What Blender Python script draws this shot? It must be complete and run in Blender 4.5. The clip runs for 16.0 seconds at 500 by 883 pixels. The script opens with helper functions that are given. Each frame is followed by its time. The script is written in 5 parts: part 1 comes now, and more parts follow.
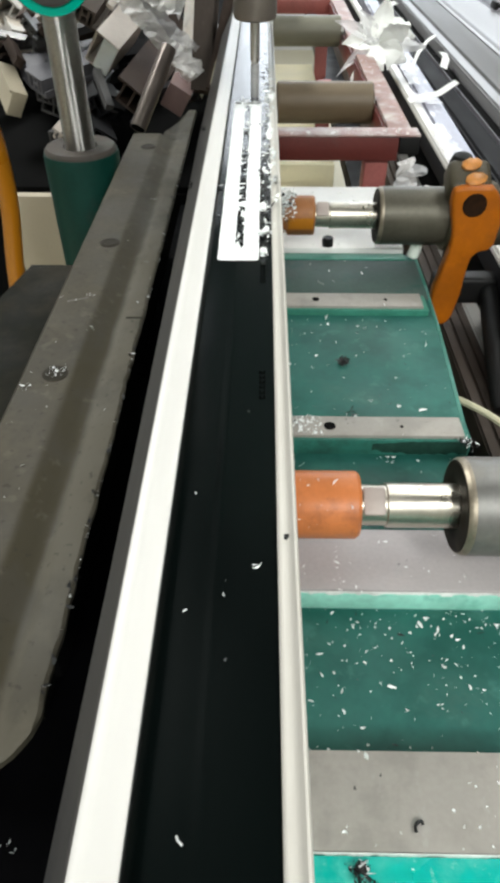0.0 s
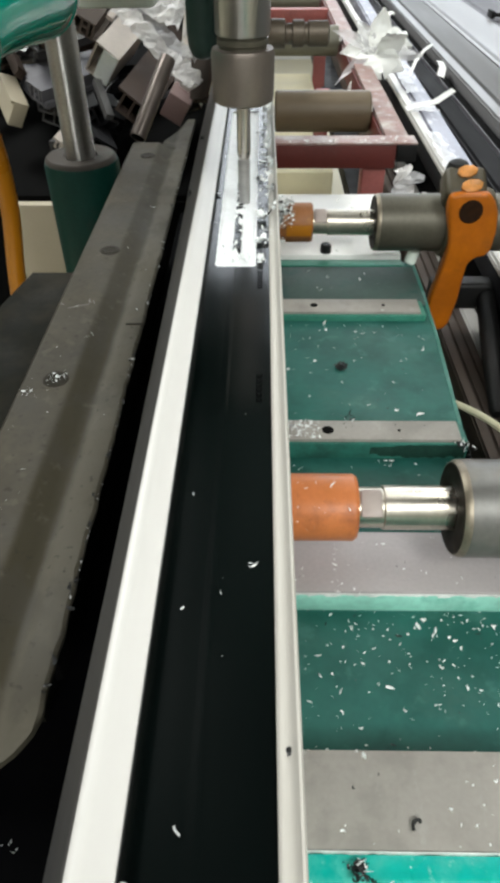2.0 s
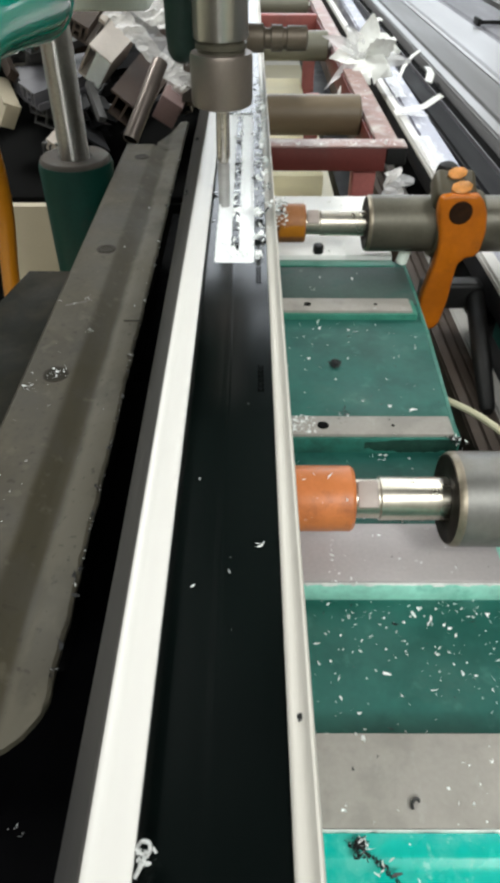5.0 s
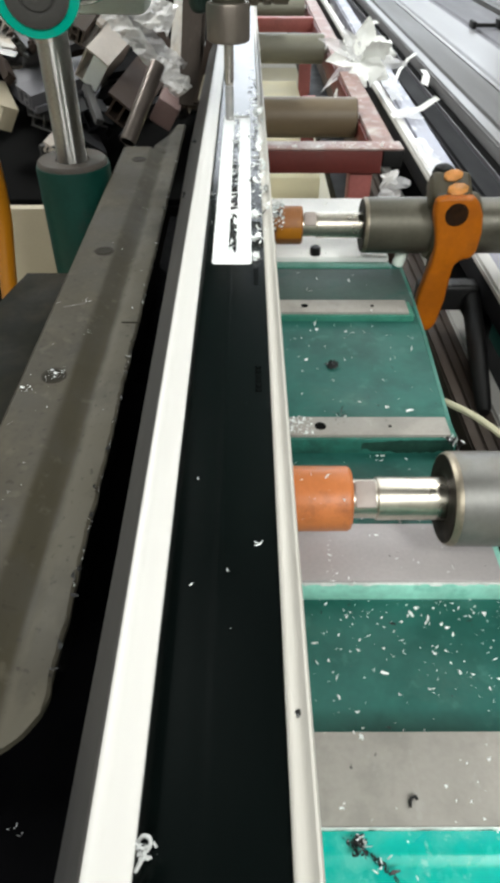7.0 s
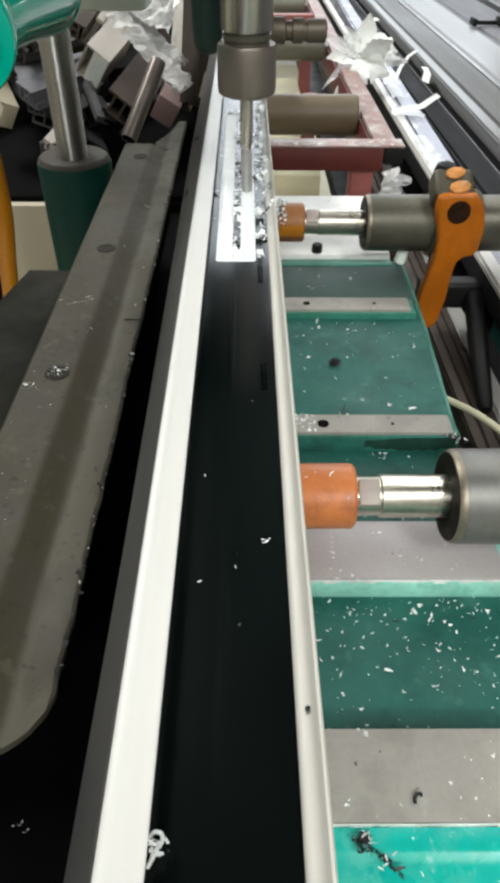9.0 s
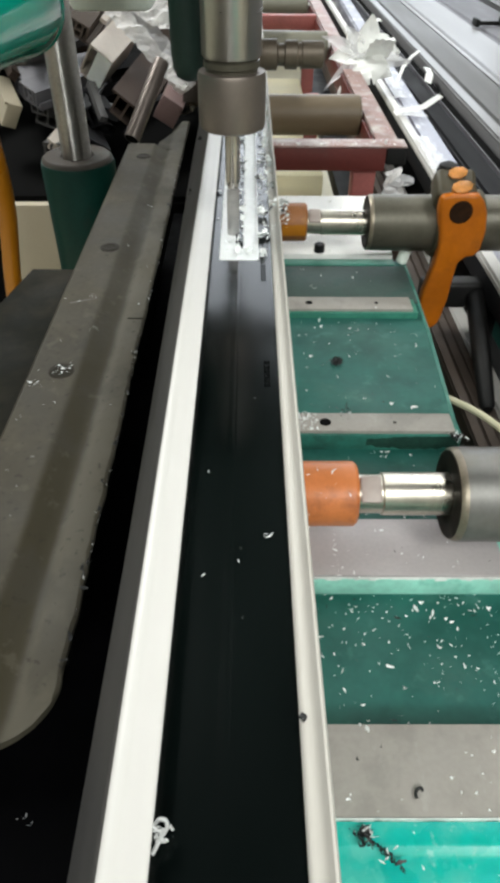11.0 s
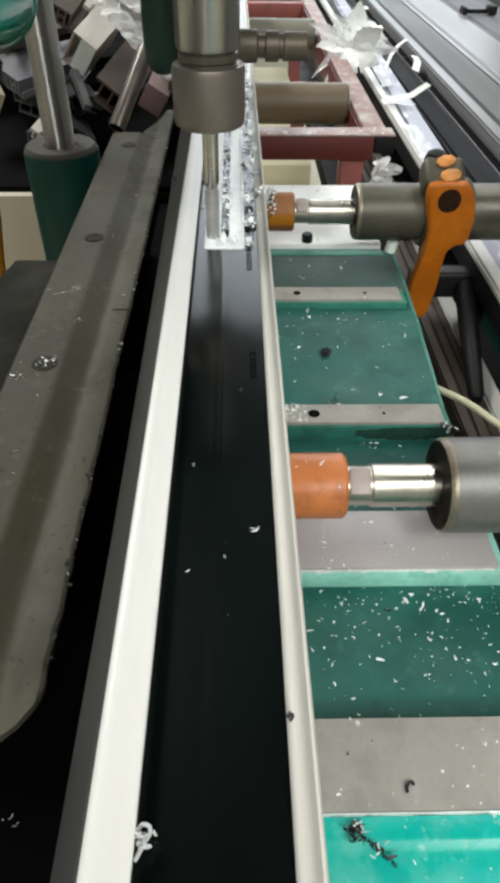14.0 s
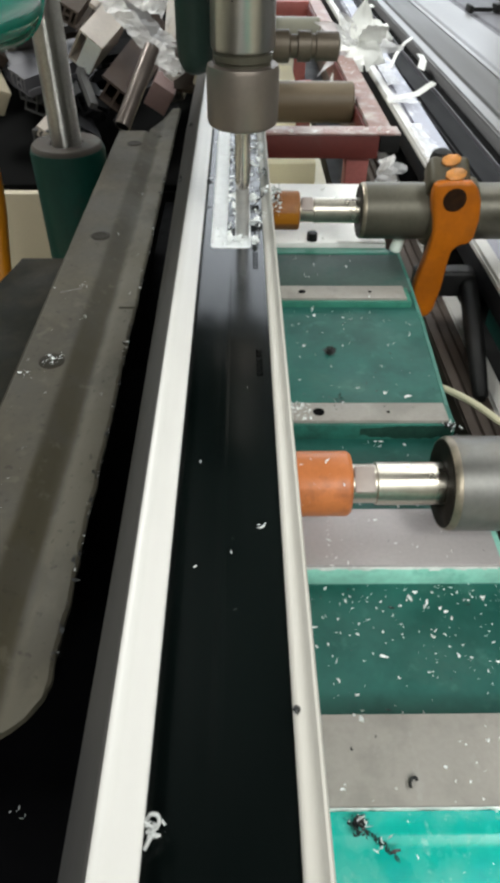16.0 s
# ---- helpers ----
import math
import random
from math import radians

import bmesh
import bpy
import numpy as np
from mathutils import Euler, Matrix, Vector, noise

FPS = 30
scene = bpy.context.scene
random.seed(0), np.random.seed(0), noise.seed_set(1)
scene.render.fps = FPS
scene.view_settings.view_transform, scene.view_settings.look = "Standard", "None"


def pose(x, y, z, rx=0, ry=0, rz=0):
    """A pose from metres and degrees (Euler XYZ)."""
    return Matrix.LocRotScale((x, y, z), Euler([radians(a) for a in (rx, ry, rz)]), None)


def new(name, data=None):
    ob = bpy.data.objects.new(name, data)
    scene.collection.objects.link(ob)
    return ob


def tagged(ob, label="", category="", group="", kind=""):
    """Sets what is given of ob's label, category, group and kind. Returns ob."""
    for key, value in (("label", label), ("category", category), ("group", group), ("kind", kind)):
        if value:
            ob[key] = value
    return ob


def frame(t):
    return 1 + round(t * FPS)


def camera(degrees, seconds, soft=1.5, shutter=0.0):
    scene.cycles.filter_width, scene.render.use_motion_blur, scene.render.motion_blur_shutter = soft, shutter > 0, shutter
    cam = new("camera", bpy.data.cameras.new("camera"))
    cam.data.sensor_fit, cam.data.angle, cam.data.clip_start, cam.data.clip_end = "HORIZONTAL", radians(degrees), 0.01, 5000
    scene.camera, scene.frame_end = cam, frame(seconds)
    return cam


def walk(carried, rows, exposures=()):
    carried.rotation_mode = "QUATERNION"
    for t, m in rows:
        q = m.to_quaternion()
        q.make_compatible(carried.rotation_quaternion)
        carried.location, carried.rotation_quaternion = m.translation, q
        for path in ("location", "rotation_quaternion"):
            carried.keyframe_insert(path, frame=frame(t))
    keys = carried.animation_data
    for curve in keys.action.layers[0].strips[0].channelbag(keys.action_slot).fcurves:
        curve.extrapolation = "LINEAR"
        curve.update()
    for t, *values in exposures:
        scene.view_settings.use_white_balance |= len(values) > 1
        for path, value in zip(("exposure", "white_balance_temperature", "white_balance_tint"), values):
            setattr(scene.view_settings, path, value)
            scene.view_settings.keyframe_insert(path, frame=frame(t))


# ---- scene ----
cam = camera(41.8, 16.0, soft=4.2)
PATH = [
    (0, -0.00516, 0.00650, 0.25034, 47.906, 0.108, 0.938),
    (0.5, -0.00577, 0.00502, 0.25135, 48.429, 0.115, 1.277),
    (1, -0.00513, 0.00488, 0.25207, 48.458, 0.210, 1.102),
    (1.5, -0.00334, 0.00207, 0.25214, 48.808, 0.384, 0.691),
    (2, -0.00378, 0.00301, 0.25142, 48.525, 0.376, 0.849),
    (2.5, -0.00402, 0.00393, 0.25053, 48.232, 0.365, 0.767),
    (3, -0.00461, 0.00319, 0.25153, 48.525, 0.377, 1.086),
    (3.5, -0.00631, -0.00527, 0.25171, 48.963, -0.113, -0.243),
    (4, -0.00734, -0.00419, 0.25110, 48.887, -0.155, 0.082),
    (6.5, -0.00862, -0.00576, 0.25148, 48.959, -0.208, -0.226),
    (7, -0.00848, -0.00605, 0.25161, 49.072, -0.227, -0.264),
    (7.5, -0.00928, -0.00553, 0.25156, 48.937, -0.347, -0.292),
    (8, -0.00920, -0.00591, 0.25127, 48.928, -0.335, -0.365),
    (8.5, -0.00924, -0.00546, 0.25094, 48.759, -0.342, -0.429),
    (9, -0.01080, -0.00615, 0.25150, 48.877, -0.338, -0.314),
    (11.5, -0.01125, -0.00861, 0.25196, 48.927, -0.294, -0.064),
    (12, -0.01050, -0.00882, 0.25256, 49.012, -0.214, 0.018),
    (12.5, -0.01070, -0.00826, 0.25209, 48.896, -0.226, -0.313),
    (13, -0.01118, -0.00799, 0.25201, 48.966, -0.243, -0.068),
    (13.5, -0.00941, -0.00688, 0.25044, 48.112, -0.473, -1.161),
    (14, -0.00982, -0.00518, 0.24895, 48.245, -0.514, -1.065),
    (14.5, -0.01028, -0.00787, 0.25115, 48.316, -0.416, -0.740),
    (15, -0.01068, -0.00751, 0.25013, 48.109, -0.450, -0.686),
    (15.5, -0.00961, -0.00713, 0.24991, 48.042, -0.458, -1.120),
    (16, -0.01081, -0.00669, 0.24997, 48.096, -0.499, -0.699),
]
EXPOSURES = [(0.0, 0.17), (0.5, 0.04), (1.0, 0.0), (1.5, 0.15), (2.0, 0.03), (2.5, 0.0), (3.0, 0.0), (3.5, 0.05), (4.0, 0.08), (6.5, 0.1), (7.0, 0.15), (7.5, 0.12), (8.0, 0.09), (8.5, 0.22), (9.0, 0.06), (11.5, 0.06), (12.0, 0.05), (12.5, 0.09), (13.0, 0.12), (13.5, 0.06), (14.0, 0.0), (16.0, 0.0)]
walk(cam, [(t, pose(x, y, z, rx, ry, rz)) for t, x, y, z, rx, ry, rz in PATH], EXPOSURES)

# ---- world and lights ----
world = bpy.data.worlds.new("workshop_air")
scene.world = world
world.use_nodes = True
world.node_tree.nodes["Background"].inputs[0].default_value = (0.86, 0.93, 1.0, 1)
world.node_tree.nodes["Background"].inputs[1].default_value = 3.3


def added_lamp(x, y, z, length, power, turn=0.0):
    data = bpy.data.lights.new("added_lamp", "AREA")
    data.shape, data.size, data.size_y, data.energy = "RECTANGLE", 0.40, length, power
    data.color = (0.980, 1.0, 0.965)
    ob = new("added_lamp", data)
    ob.matrix_world = pose(x, y, z, 0, 0, turn)
    return ob


# Unseen area lamps, added and placed to tune how each part is lit.
LAMPS = [(1.25, -1.5, 1.90, 1.5, 46.0, 32.0), (-0.20, -2.0, 1.90, 1.3, 56.0, 90.0), (0.80, 1.3, 1.90, 1.5, 15.0), (1.3, 3.0, 1.90, 1.5, 18.0), (-1.15, 1.7, 1.90, 1.5, 66.0)]
for lamp in LAMPS:
    added_lamp(*lamp)


# ---- materials ----
def mat(name, color, rough=0.5, metal=0.0, vary=0.15, scale=40.0, fine=400.0, bump=0.1, dirt=None, dirt_at=0.6, coat=0.0, spec=0.5,
        stretch=(1, 1, 1), transmit=0.0, alpha=1.0, rough_vary=0.15):
    m = bpy.data.materials.new(name)
    m.use_nodes = True
    nt = m.node_tree
    n, l = nt.nodes, nt.links
    b = n["Principled BSDF"]
    tc = n.new("ShaderNodeTexCoord")
    mp = n.new("ShaderNodeMapping")
    mp.inputs["Scale"].default_value = stretch
    l.new(tc.outputs["Object"], mp.inputs["Vector"])
    n1 = n.new("ShaderNodeTexNoise")
    n1.inputs["Scale"].default_value, n1.inputs["Detail"].default_value = scale, 6
    n2 = n.new("ShaderNodeTexNoise")
    n2.inputs["Scale"].default_value, n2.inputs["Detail"].default_value = fine, 4
    for q in (n1, n2):
        l.new(mp.outputs["Vector"], q.inputs["Vector"])
    mixn = n.new("ShaderNodeMath")
    mixn.operation = "MULTIPLY_ADD"
    l.new(n2.outputs["Fac"], mixn.inputs[0])
    mixn.inputs[1].default_value = 0.5
    l.new(n1.outputs["Fac"], mixn.inputs[2])
    ramp = n.new("ShaderNodeMapRange")
    ramp.inputs[1].default_value, ramp.inputs[2].default_value = 0.45, 1.05
    ramp.inputs[3].default_value, ramp.inputs[4].default_value = 1 - vary, 1 + vary
    l.new(mixn.outputs[0], ramp.inputs[0])
    mul = n.new("ShaderNodeMix")
    mul.data_type, mul.blend_type = "RGBA", "MULTIPLY"
    mul.inputs[0].default_value = 1.0
    mul.inputs[6].default_value = (*color, 1)
    l.new(ramp.outputs[0], mul.inputs[7])
    out = mul.outputs[2]
    if dirt:
        n3 = n.new("ShaderNodeTexNoise")
        n3.inputs["Scale"].default_value, n3.inputs["Detail"].default_value, n3.inputs["Roughness"].default_value = scale * 0.7, 8, 0.7
        l.new(tc.outputs["Object"], n3.inputs["Vector"])
        r3 = n.new("ShaderNodeMapRange")
        r3.inputs[1].default_value, r3.inputs[2].default_value = dirt_at - 0.06, dirt_at + 0.12
        l.new(n3.outputs["Fac"], r3.inputs[0])
        mx = n.new("ShaderNodeMix")
        mx.data_type = "RGBA"
        l.new(r3.outputs[0], mx.inputs[0])
        l.new(out, mx.inputs[6])
        mx.inputs[7].default_value = (*dirt, 1)
        out = mx.outputs[2]
    l.new(out, b.inputs["Base Color"])
    rr = n.new("ShaderNodeMapRange")
    rr.inputs[1].default_value, rr.inputs[2].default_value = 0.3, 0.7
    rr.inputs[3].default_value, rr.inputs[4].default_value = max(0.02, rough - rough_vary * rough), min(1, rough + rough_vary * rough)
    l.new(n1.outputs["Fac"], rr.inputs[0])
    l.new(rr.outputs[0], b.inputs["Roughness"])
    b.inputs["Metallic"].default_value = metal
    b.inputs["Coat Weight"].default_value = coat
    b.inputs["Specular IOR Level"].default_value = spec
    b.inputs["Transmission Weight"].default_value = transmit
    b.inputs["Alpha"].default_value = alpha
    if bump:
        bp = n.new("ShaderNodeBump")
        bp.inputs["Strength"].default_value, bp.inputs["Distance"].default_value = bump, 0.0006
        l.new(mixn.outputs[0], bp.inputs["Height"])
        l.new(bp.outputs["Normal"], b.inputs["Normal"])
    return m


def tone_band(m, color, lo, hi, soft, wobble):
    """A painted band of tone along the bar between two x, with an uneven edge."""
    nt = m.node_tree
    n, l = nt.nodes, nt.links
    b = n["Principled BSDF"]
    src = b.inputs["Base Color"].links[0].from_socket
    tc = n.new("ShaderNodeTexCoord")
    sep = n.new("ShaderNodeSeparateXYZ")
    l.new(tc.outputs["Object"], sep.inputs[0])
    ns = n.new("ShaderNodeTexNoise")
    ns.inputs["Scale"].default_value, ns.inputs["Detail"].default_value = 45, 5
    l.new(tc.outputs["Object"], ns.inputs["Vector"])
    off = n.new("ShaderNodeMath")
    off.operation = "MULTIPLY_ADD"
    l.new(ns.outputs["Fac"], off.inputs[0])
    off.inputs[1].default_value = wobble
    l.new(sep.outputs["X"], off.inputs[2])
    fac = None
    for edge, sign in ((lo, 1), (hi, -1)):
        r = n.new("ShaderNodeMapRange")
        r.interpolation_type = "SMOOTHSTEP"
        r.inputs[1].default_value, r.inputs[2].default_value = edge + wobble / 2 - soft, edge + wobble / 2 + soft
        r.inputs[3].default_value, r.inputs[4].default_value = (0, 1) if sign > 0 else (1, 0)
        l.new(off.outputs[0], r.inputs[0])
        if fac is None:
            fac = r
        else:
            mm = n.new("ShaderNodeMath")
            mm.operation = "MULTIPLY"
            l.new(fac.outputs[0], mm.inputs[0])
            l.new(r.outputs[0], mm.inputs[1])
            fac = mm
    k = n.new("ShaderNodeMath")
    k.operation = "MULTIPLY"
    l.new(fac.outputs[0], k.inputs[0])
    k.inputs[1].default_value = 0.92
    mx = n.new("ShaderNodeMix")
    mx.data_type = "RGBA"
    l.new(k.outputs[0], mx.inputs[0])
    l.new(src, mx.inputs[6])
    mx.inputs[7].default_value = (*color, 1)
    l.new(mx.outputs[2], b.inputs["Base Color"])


def turned(m, amount):
    """Fine turning marks round z: the gloss is drawn out along the axis."""
    n, l = m.node_tree.nodes, m.node_tree.links
    b = n["Principled BSDF"]
    tg = n.new("ShaderNodeTangent")
    tg.direction_type, tg.axis = "RADIAL", "Z"
    l.new(tg.outputs["Tangent"], b.inputs["Tangent"])
    b.inputs["Anisotropic"].default_value = amount
    b.inputs["Anisotropic Rotation"].default_value = 0.25
    return m


def blotches(m, color, scale, at, soft, amount, stretch=(1, 1, 1)):
    """Irregular patches laid over the base colour: stains, and painted glints."""
    nt = m.node_tree
    n, l = nt.nodes, nt.links
    b = n["Principled BSDF"]
    src = b.inputs["Base Color"].links[0].from_socket
    tc = n.new("ShaderNodeTexCoord")
    mp = n.new("ShaderNodeMapping")
    mp.inputs["Scale"].default_value = stretch
    l.new(tc.outputs["Object"], mp.inputs["Vector"])
    ns = n.new("ShaderNodeTexNoise")
    ns.inputs["Scale"].default_value, ns.inputs["Detail"].default_value, ns.inputs["Roughness"].default_value, ns.inputs["Distortion"].default_value = scale, 5, 0.6, 0.1
    l.new(mp.outputs["Vector"], ns.inputs["Vector"])
    r = n.new("ShaderNodeMapRange")
    r.interpolation_type = "SMOOTHSTEP"
    r.inputs[1].default_value, r.inputs[2].default_value = at - soft, at + soft
    r.inputs[3].default_value, r.inputs[4].default_value = 0, amount
    l.new(ns.outputs["Fac"], r.inputs[0])
    mx = n.new("ShaderNodeMix")
    mx.data_type = "RGBA"
    l.new(r.outputs[0], mx.inputs[0])
    l.new(src, mx.inputs[6])
    mx.inputs[7].default_value = (*color, 1)
    l.new(mx.outputs[2], b.inputs["Base Color"])


M_BLACK = mat("black_laminate", (0.0008, 0.0022, 0.0020), 0.19, vary=0.2, scale=60, fine=900, bump=0.02, spec=0.47, stretch=(1, 0.15, 1))
M_WHITE = mat("white_vinyl", (0.60, 0.585, 0.555), 0.38, spec=0.4, vary=0.03, scale=14, fine=300, bump=0.006, stretch=(1, 0.2, 1))
M_FLANGE = mat("glossy_white_vinyl", (0.63, 0.615, 0.585), 0.42, spec=0.7, vary=0.03, scale=14, fine=300, bump=0.006, stretch=(1, 0.2, 1))
M_CREAM = mat("aged_white_vinyl", (0.70, 0.67, 0.61), 0.35, vary=0.06, scale=30, fine=300, bump=0.04, stretch=(1, 0.2, 1), dirt=(0.2, 0.19, 0.16), dirt_at=0.72)
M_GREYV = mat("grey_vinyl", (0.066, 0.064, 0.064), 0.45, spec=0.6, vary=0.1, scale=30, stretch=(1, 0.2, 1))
M_RAW = mat("raw_white_vinyl", (0.92, 0.94, 0.95), 0.6, vary=0.08, scale=250, fine=1200, bump=0.5)
M_CHIP = mat("vinyl_chip", (0.95, 0.98, 0.97), 0.3, spec=0.7, vary=0.06, scale=80)
M_CHIPGREY = mat("dusty_vinyl_chip", (0.55, 0.56, 0.55), 0.6, vary=0.3, scale=400, fine=1500, bump=0.4)
M_CHIPDARK = mat("black_chip", (0.012, 0.013, 0.013), 0.4, vary=0.2)
M_GREEN = mat("green_machine_paint", (0.018, 0.122, 0.100), 0.5, spec=0.3, vary=0.22, scale=25, fine=260, bump=0.12, dirt=(0.05, 0.13, 0.105), dirt_at=0.6)
blotches(M_GREEN, (0.040, 0.165, 0.135), 11, 0.52, 0.16, 0.6)
blotches(M_GREEN, (0.008, 0.085, 0.062), 15, 0.54, 0.12, 0.6)
M_BEAD = mat("rubbed_green_paint", (0.045, 0.20, 0.155), 0.4, vary=0.25, scale=60, fine=300, bump=0.12)
M_GREENL = mat("lit_worn_green", (0.12, 0.40, 0.30), 0.3, vary=0.2, scale=30, fine=300, bump=0.15, dirt=(0.02, 0.17, 0.12), dirt_at=0.62)
# Light on the rib's front face put into the mint, along with scuffs.
M_MINT = mat("lit_scuffed_mint", (0.32, 0.70, 0.58), 0.4, vary=0.25, scale=40, fine=300, bump=0.15, dirt=(0.10, 0.42, 0.32), dirt_at=0.6)
M_RIBDK = mat("stained_green_paint", (0.03, 0.17, 0.13), 0.45, vary=0.3, scale=30, fine=300, bump=0.15, dirt=(0.015, 0.05, 0.04), dirt_at=0.56)
M_RIBMID = mat("leaf_green_paint", (0.04, 0.21, 0.15), 0.4, vary=0.25, scale=30, fine=300, bump=0.15, dirt=(0.015, 0.12, 0.08), dirt_at=0.6)
M_TEALRIB = mat("bright_teal_paint", (0.0, 0.47, 0.39), 0.28, vary=0.15, scale=30, fine=300, bump=0.12, dirt=(0.05, 0.45, 0.36), dirt_at=0.62)
M_EDGE = mat("bare_worn_edge", (0.75, 0.78, 0.75), 0.4, vary=0.3, scale=90, fine=500)
M_DKGREEN = mat("dark_green_paint", (0.003, 0.038, 0.029), 0.5, spec=0.3, vary=0.2, scale=20, fine=200, dirt=(0.03, 0.03, 0.027), dirt_at=0.66)
M_TEAL = mat("teal_gloss_paint", (0.0, 0.46, 0.33), 0.15, vary=0.08, scale=20, bump=0.02, coat=0.3)
M_STEEL = mat("ground_steel", (0.45, 0.44, 0.42), 0.42, metal=0.85, vary=0.14, scale=22, fine=700, bump=0.08, dirt=(0.25, 0.23, 0.2), dirt_at=0.66)
M_PLATE = mat("dull_steel_plate", (0.36, 0.338, 0.305), 0.6, metal=0.1, vary=0.12, scale=18, fine=500, bump=0.1, dirt=(0.22, 0.21, 0.19), dirt_at=0.66)
# Brighter copy of the plate steel: light on this strip put into colour.
M_PLATE2 = mat("lit_steel_plate", (0.45, 0.418, 0.418), 0.6, metal=0.1, vary=0.12, scale=18, fine=500, bump=0.1, dirt=(0.28, 0.26, 0.24), dirt_at=0.66)
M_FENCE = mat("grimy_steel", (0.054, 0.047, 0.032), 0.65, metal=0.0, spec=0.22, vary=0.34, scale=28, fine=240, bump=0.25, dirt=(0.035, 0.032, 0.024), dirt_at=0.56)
blotches(M_FENCE, (0.034, 0.030, 0.021), 15, 0.55, 0.14, 0.5)
M_OIL = mat("oily_steel", (0.026, 0.023, 0.017), 0.8, spec=0.12, vary=0.25, scale=22, fine=220, bump=0.2)
M_LIP = mat("rubbed_steel", (0.080, 0.075, 0.062), 0.55, metal=0.2, vary=0.25, scale=30, fine=260, bump=0.25, dirt=(0.07, 0.068, 0.055), dirt_at=0.57)
# Groove shade and oily grime painted as one dark band, the lip lighter.
tone_band(M_FENCE, (0.029, 0.024, 0.011), -0.0962, -0.0842, 0.0016, 0.003)
tone_band(M_FENCE, (0.082, 0.074, 0.054), -0.0830, -0.0690, 0.002, 0.004)
blotches(M_FENCE, (0.035, 0.031, 0.022), 45, 0.57, 0.09, 0.5, (1, 0.6, 1))
blotches(M_FENCE, (0.11, 0.098, 0.072), 90, 0.63, 0.06, 0.28)
blotches(M_FENCE, (0.020, 0.017, 0.010), 260, 0.64, 0.04, 0.7)
blotches(M_PLATE, (0.25, 0.235, 0.21), 45, 0.56, 0.10, 0.6)
blotches(M_PLATE, (0.52, 0.51, 0.49), 160, 0.66, 0.06, 0.22, (1, 0.5, 1))
blotches(M_TEALRIB, (0.10, 0.55, 0.46), 60, 0.52, 0.10, 0.6)
blotches(M_TEALRIB, (0.40, 0.72, 0.66), 170, 0.64, 0.05, 0.45)
blotches(M_GREEN, (0.006, 0.075, 0.060), 30, 0.56, 0.10, 0.6)
blotches(M_GREEN, (0.07, 0.22, 0.19), 70, 0.62, 0.06, 0.4)
blotches(M_CREAM, (0.50, 0.46, 0.40), 60, 0.60, 0.08, 0.35, (1, 0.15, 1))
M_CHROME = mat("chromed_steel", (0.60, 0.56, 0.48), 0.30, metal=1.0, vary=0.16, scale=60, bump=0.03, dirt=(0.36, 0.32, 0.26), dirt_at=0.64)
M_CYL = mat("cylinder_steel", (0.175, 0.172, 0.162), 0.40, metal=0.5, vary=0.24, scale=30, fine=350, bump=0.08, dirt=(0.15, 0.135, 0.11), dirt_at=0.62)
M_NUT = mat("blued_steel", (0.218, 0.186, 0.160), 0.42, metal=0.7, vary=0.1, scale=60, fine=600, bump=0.05)
M_QUILL = mat("turned_steel", (0.42, 0.405, 0.38), 0.32, metal=0.95, vary=0.05, scale=50, fine=600, stretch=(1, 1, 6), bump=0.0)
turned(M_QUILL, 0.7)
M_SPIN = mat("spinning_steel", (0.55, 0.54, 0.52), 0.35, metal=0.7, vary=0.15, scale=60, stretch=(1, 1, 4), alpha=0.72, bump=0)
M_BRASSY = mat("straw_steel", (0.56, 0.53, 0.49), 0.24, metal=0.85, vary=0.1, scale=60, bump=0.02)
M_RUBBER = mat("orange_polyurethane", (0.62, 0.20, 0.062), 0.38, vary=0.12, scale=50, fine=400, bump=0.1, dirt=(0.33, 0.1, 0.04), dirt_at=0.62)
M_RUBBER2 = mat("brown_polyurethane", (0.30, 0.12, 0.04), 0.5, vary=0.2, scale=60, fine=400, bump=0.1, dirt=(0.5, 0.22, 0.02), dirt_at=0.66)
M_FLAT = mat("dull_flat", (0.42, 0.36, 0.33), 0.55, metal=0.3, vary=0.1)
M_CYLDARK = mat("smoky_cylinder_steel", (0.095, 0.088, 0.066), 0.42, metal=0.4, vary=0.25, scale=25, fine=350, bump=0.05)
M_ORANGE = mat("orange_enamel", (0.46, 0.125, 0.004), 0.42, spec=0.25, vary=0.2, scale=40, fine=250, bump=0.10, dirt=(0.22, 0.075, 0.012), dirt_at=0.62)
blotches(M_ORANGE, (0.30, 0.085, 0.010), 26, 0.56, 0.14, 0.55)
M_HOSE = mat("amber_hose", (0.40, 0.150, 0.007), 0.3, vary=0.08, scale=20, bump=0.02)
M_CABLE = mat("pale_cable", (0.55, 0.52, 0.36), 0.5, vary=0.1)
# Lit copy of the red oxide paint: light put into the colour.
M_REDLIT = mat("lit_red_paint", (0.30, 0.085, 0.075), 0.5, vary=0.25, scale=25, fine=200, bump=0.15, dirt=(0.20, 0.07, 0.06), dirt_at=0.6)
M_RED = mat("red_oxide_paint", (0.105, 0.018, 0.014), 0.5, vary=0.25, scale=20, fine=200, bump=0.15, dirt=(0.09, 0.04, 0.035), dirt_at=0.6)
# Rail and bar tops: light on them and scuffs both painted in.
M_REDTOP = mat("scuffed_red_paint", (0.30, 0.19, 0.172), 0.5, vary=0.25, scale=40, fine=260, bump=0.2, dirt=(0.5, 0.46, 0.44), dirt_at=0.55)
M_ROLL = mat("brown_roller", (0.142, 0.106, 0.064), 0.45, vary=0.15, scale=18, fine=200, stretch=(0.3, 1, 1), bump=0.08)
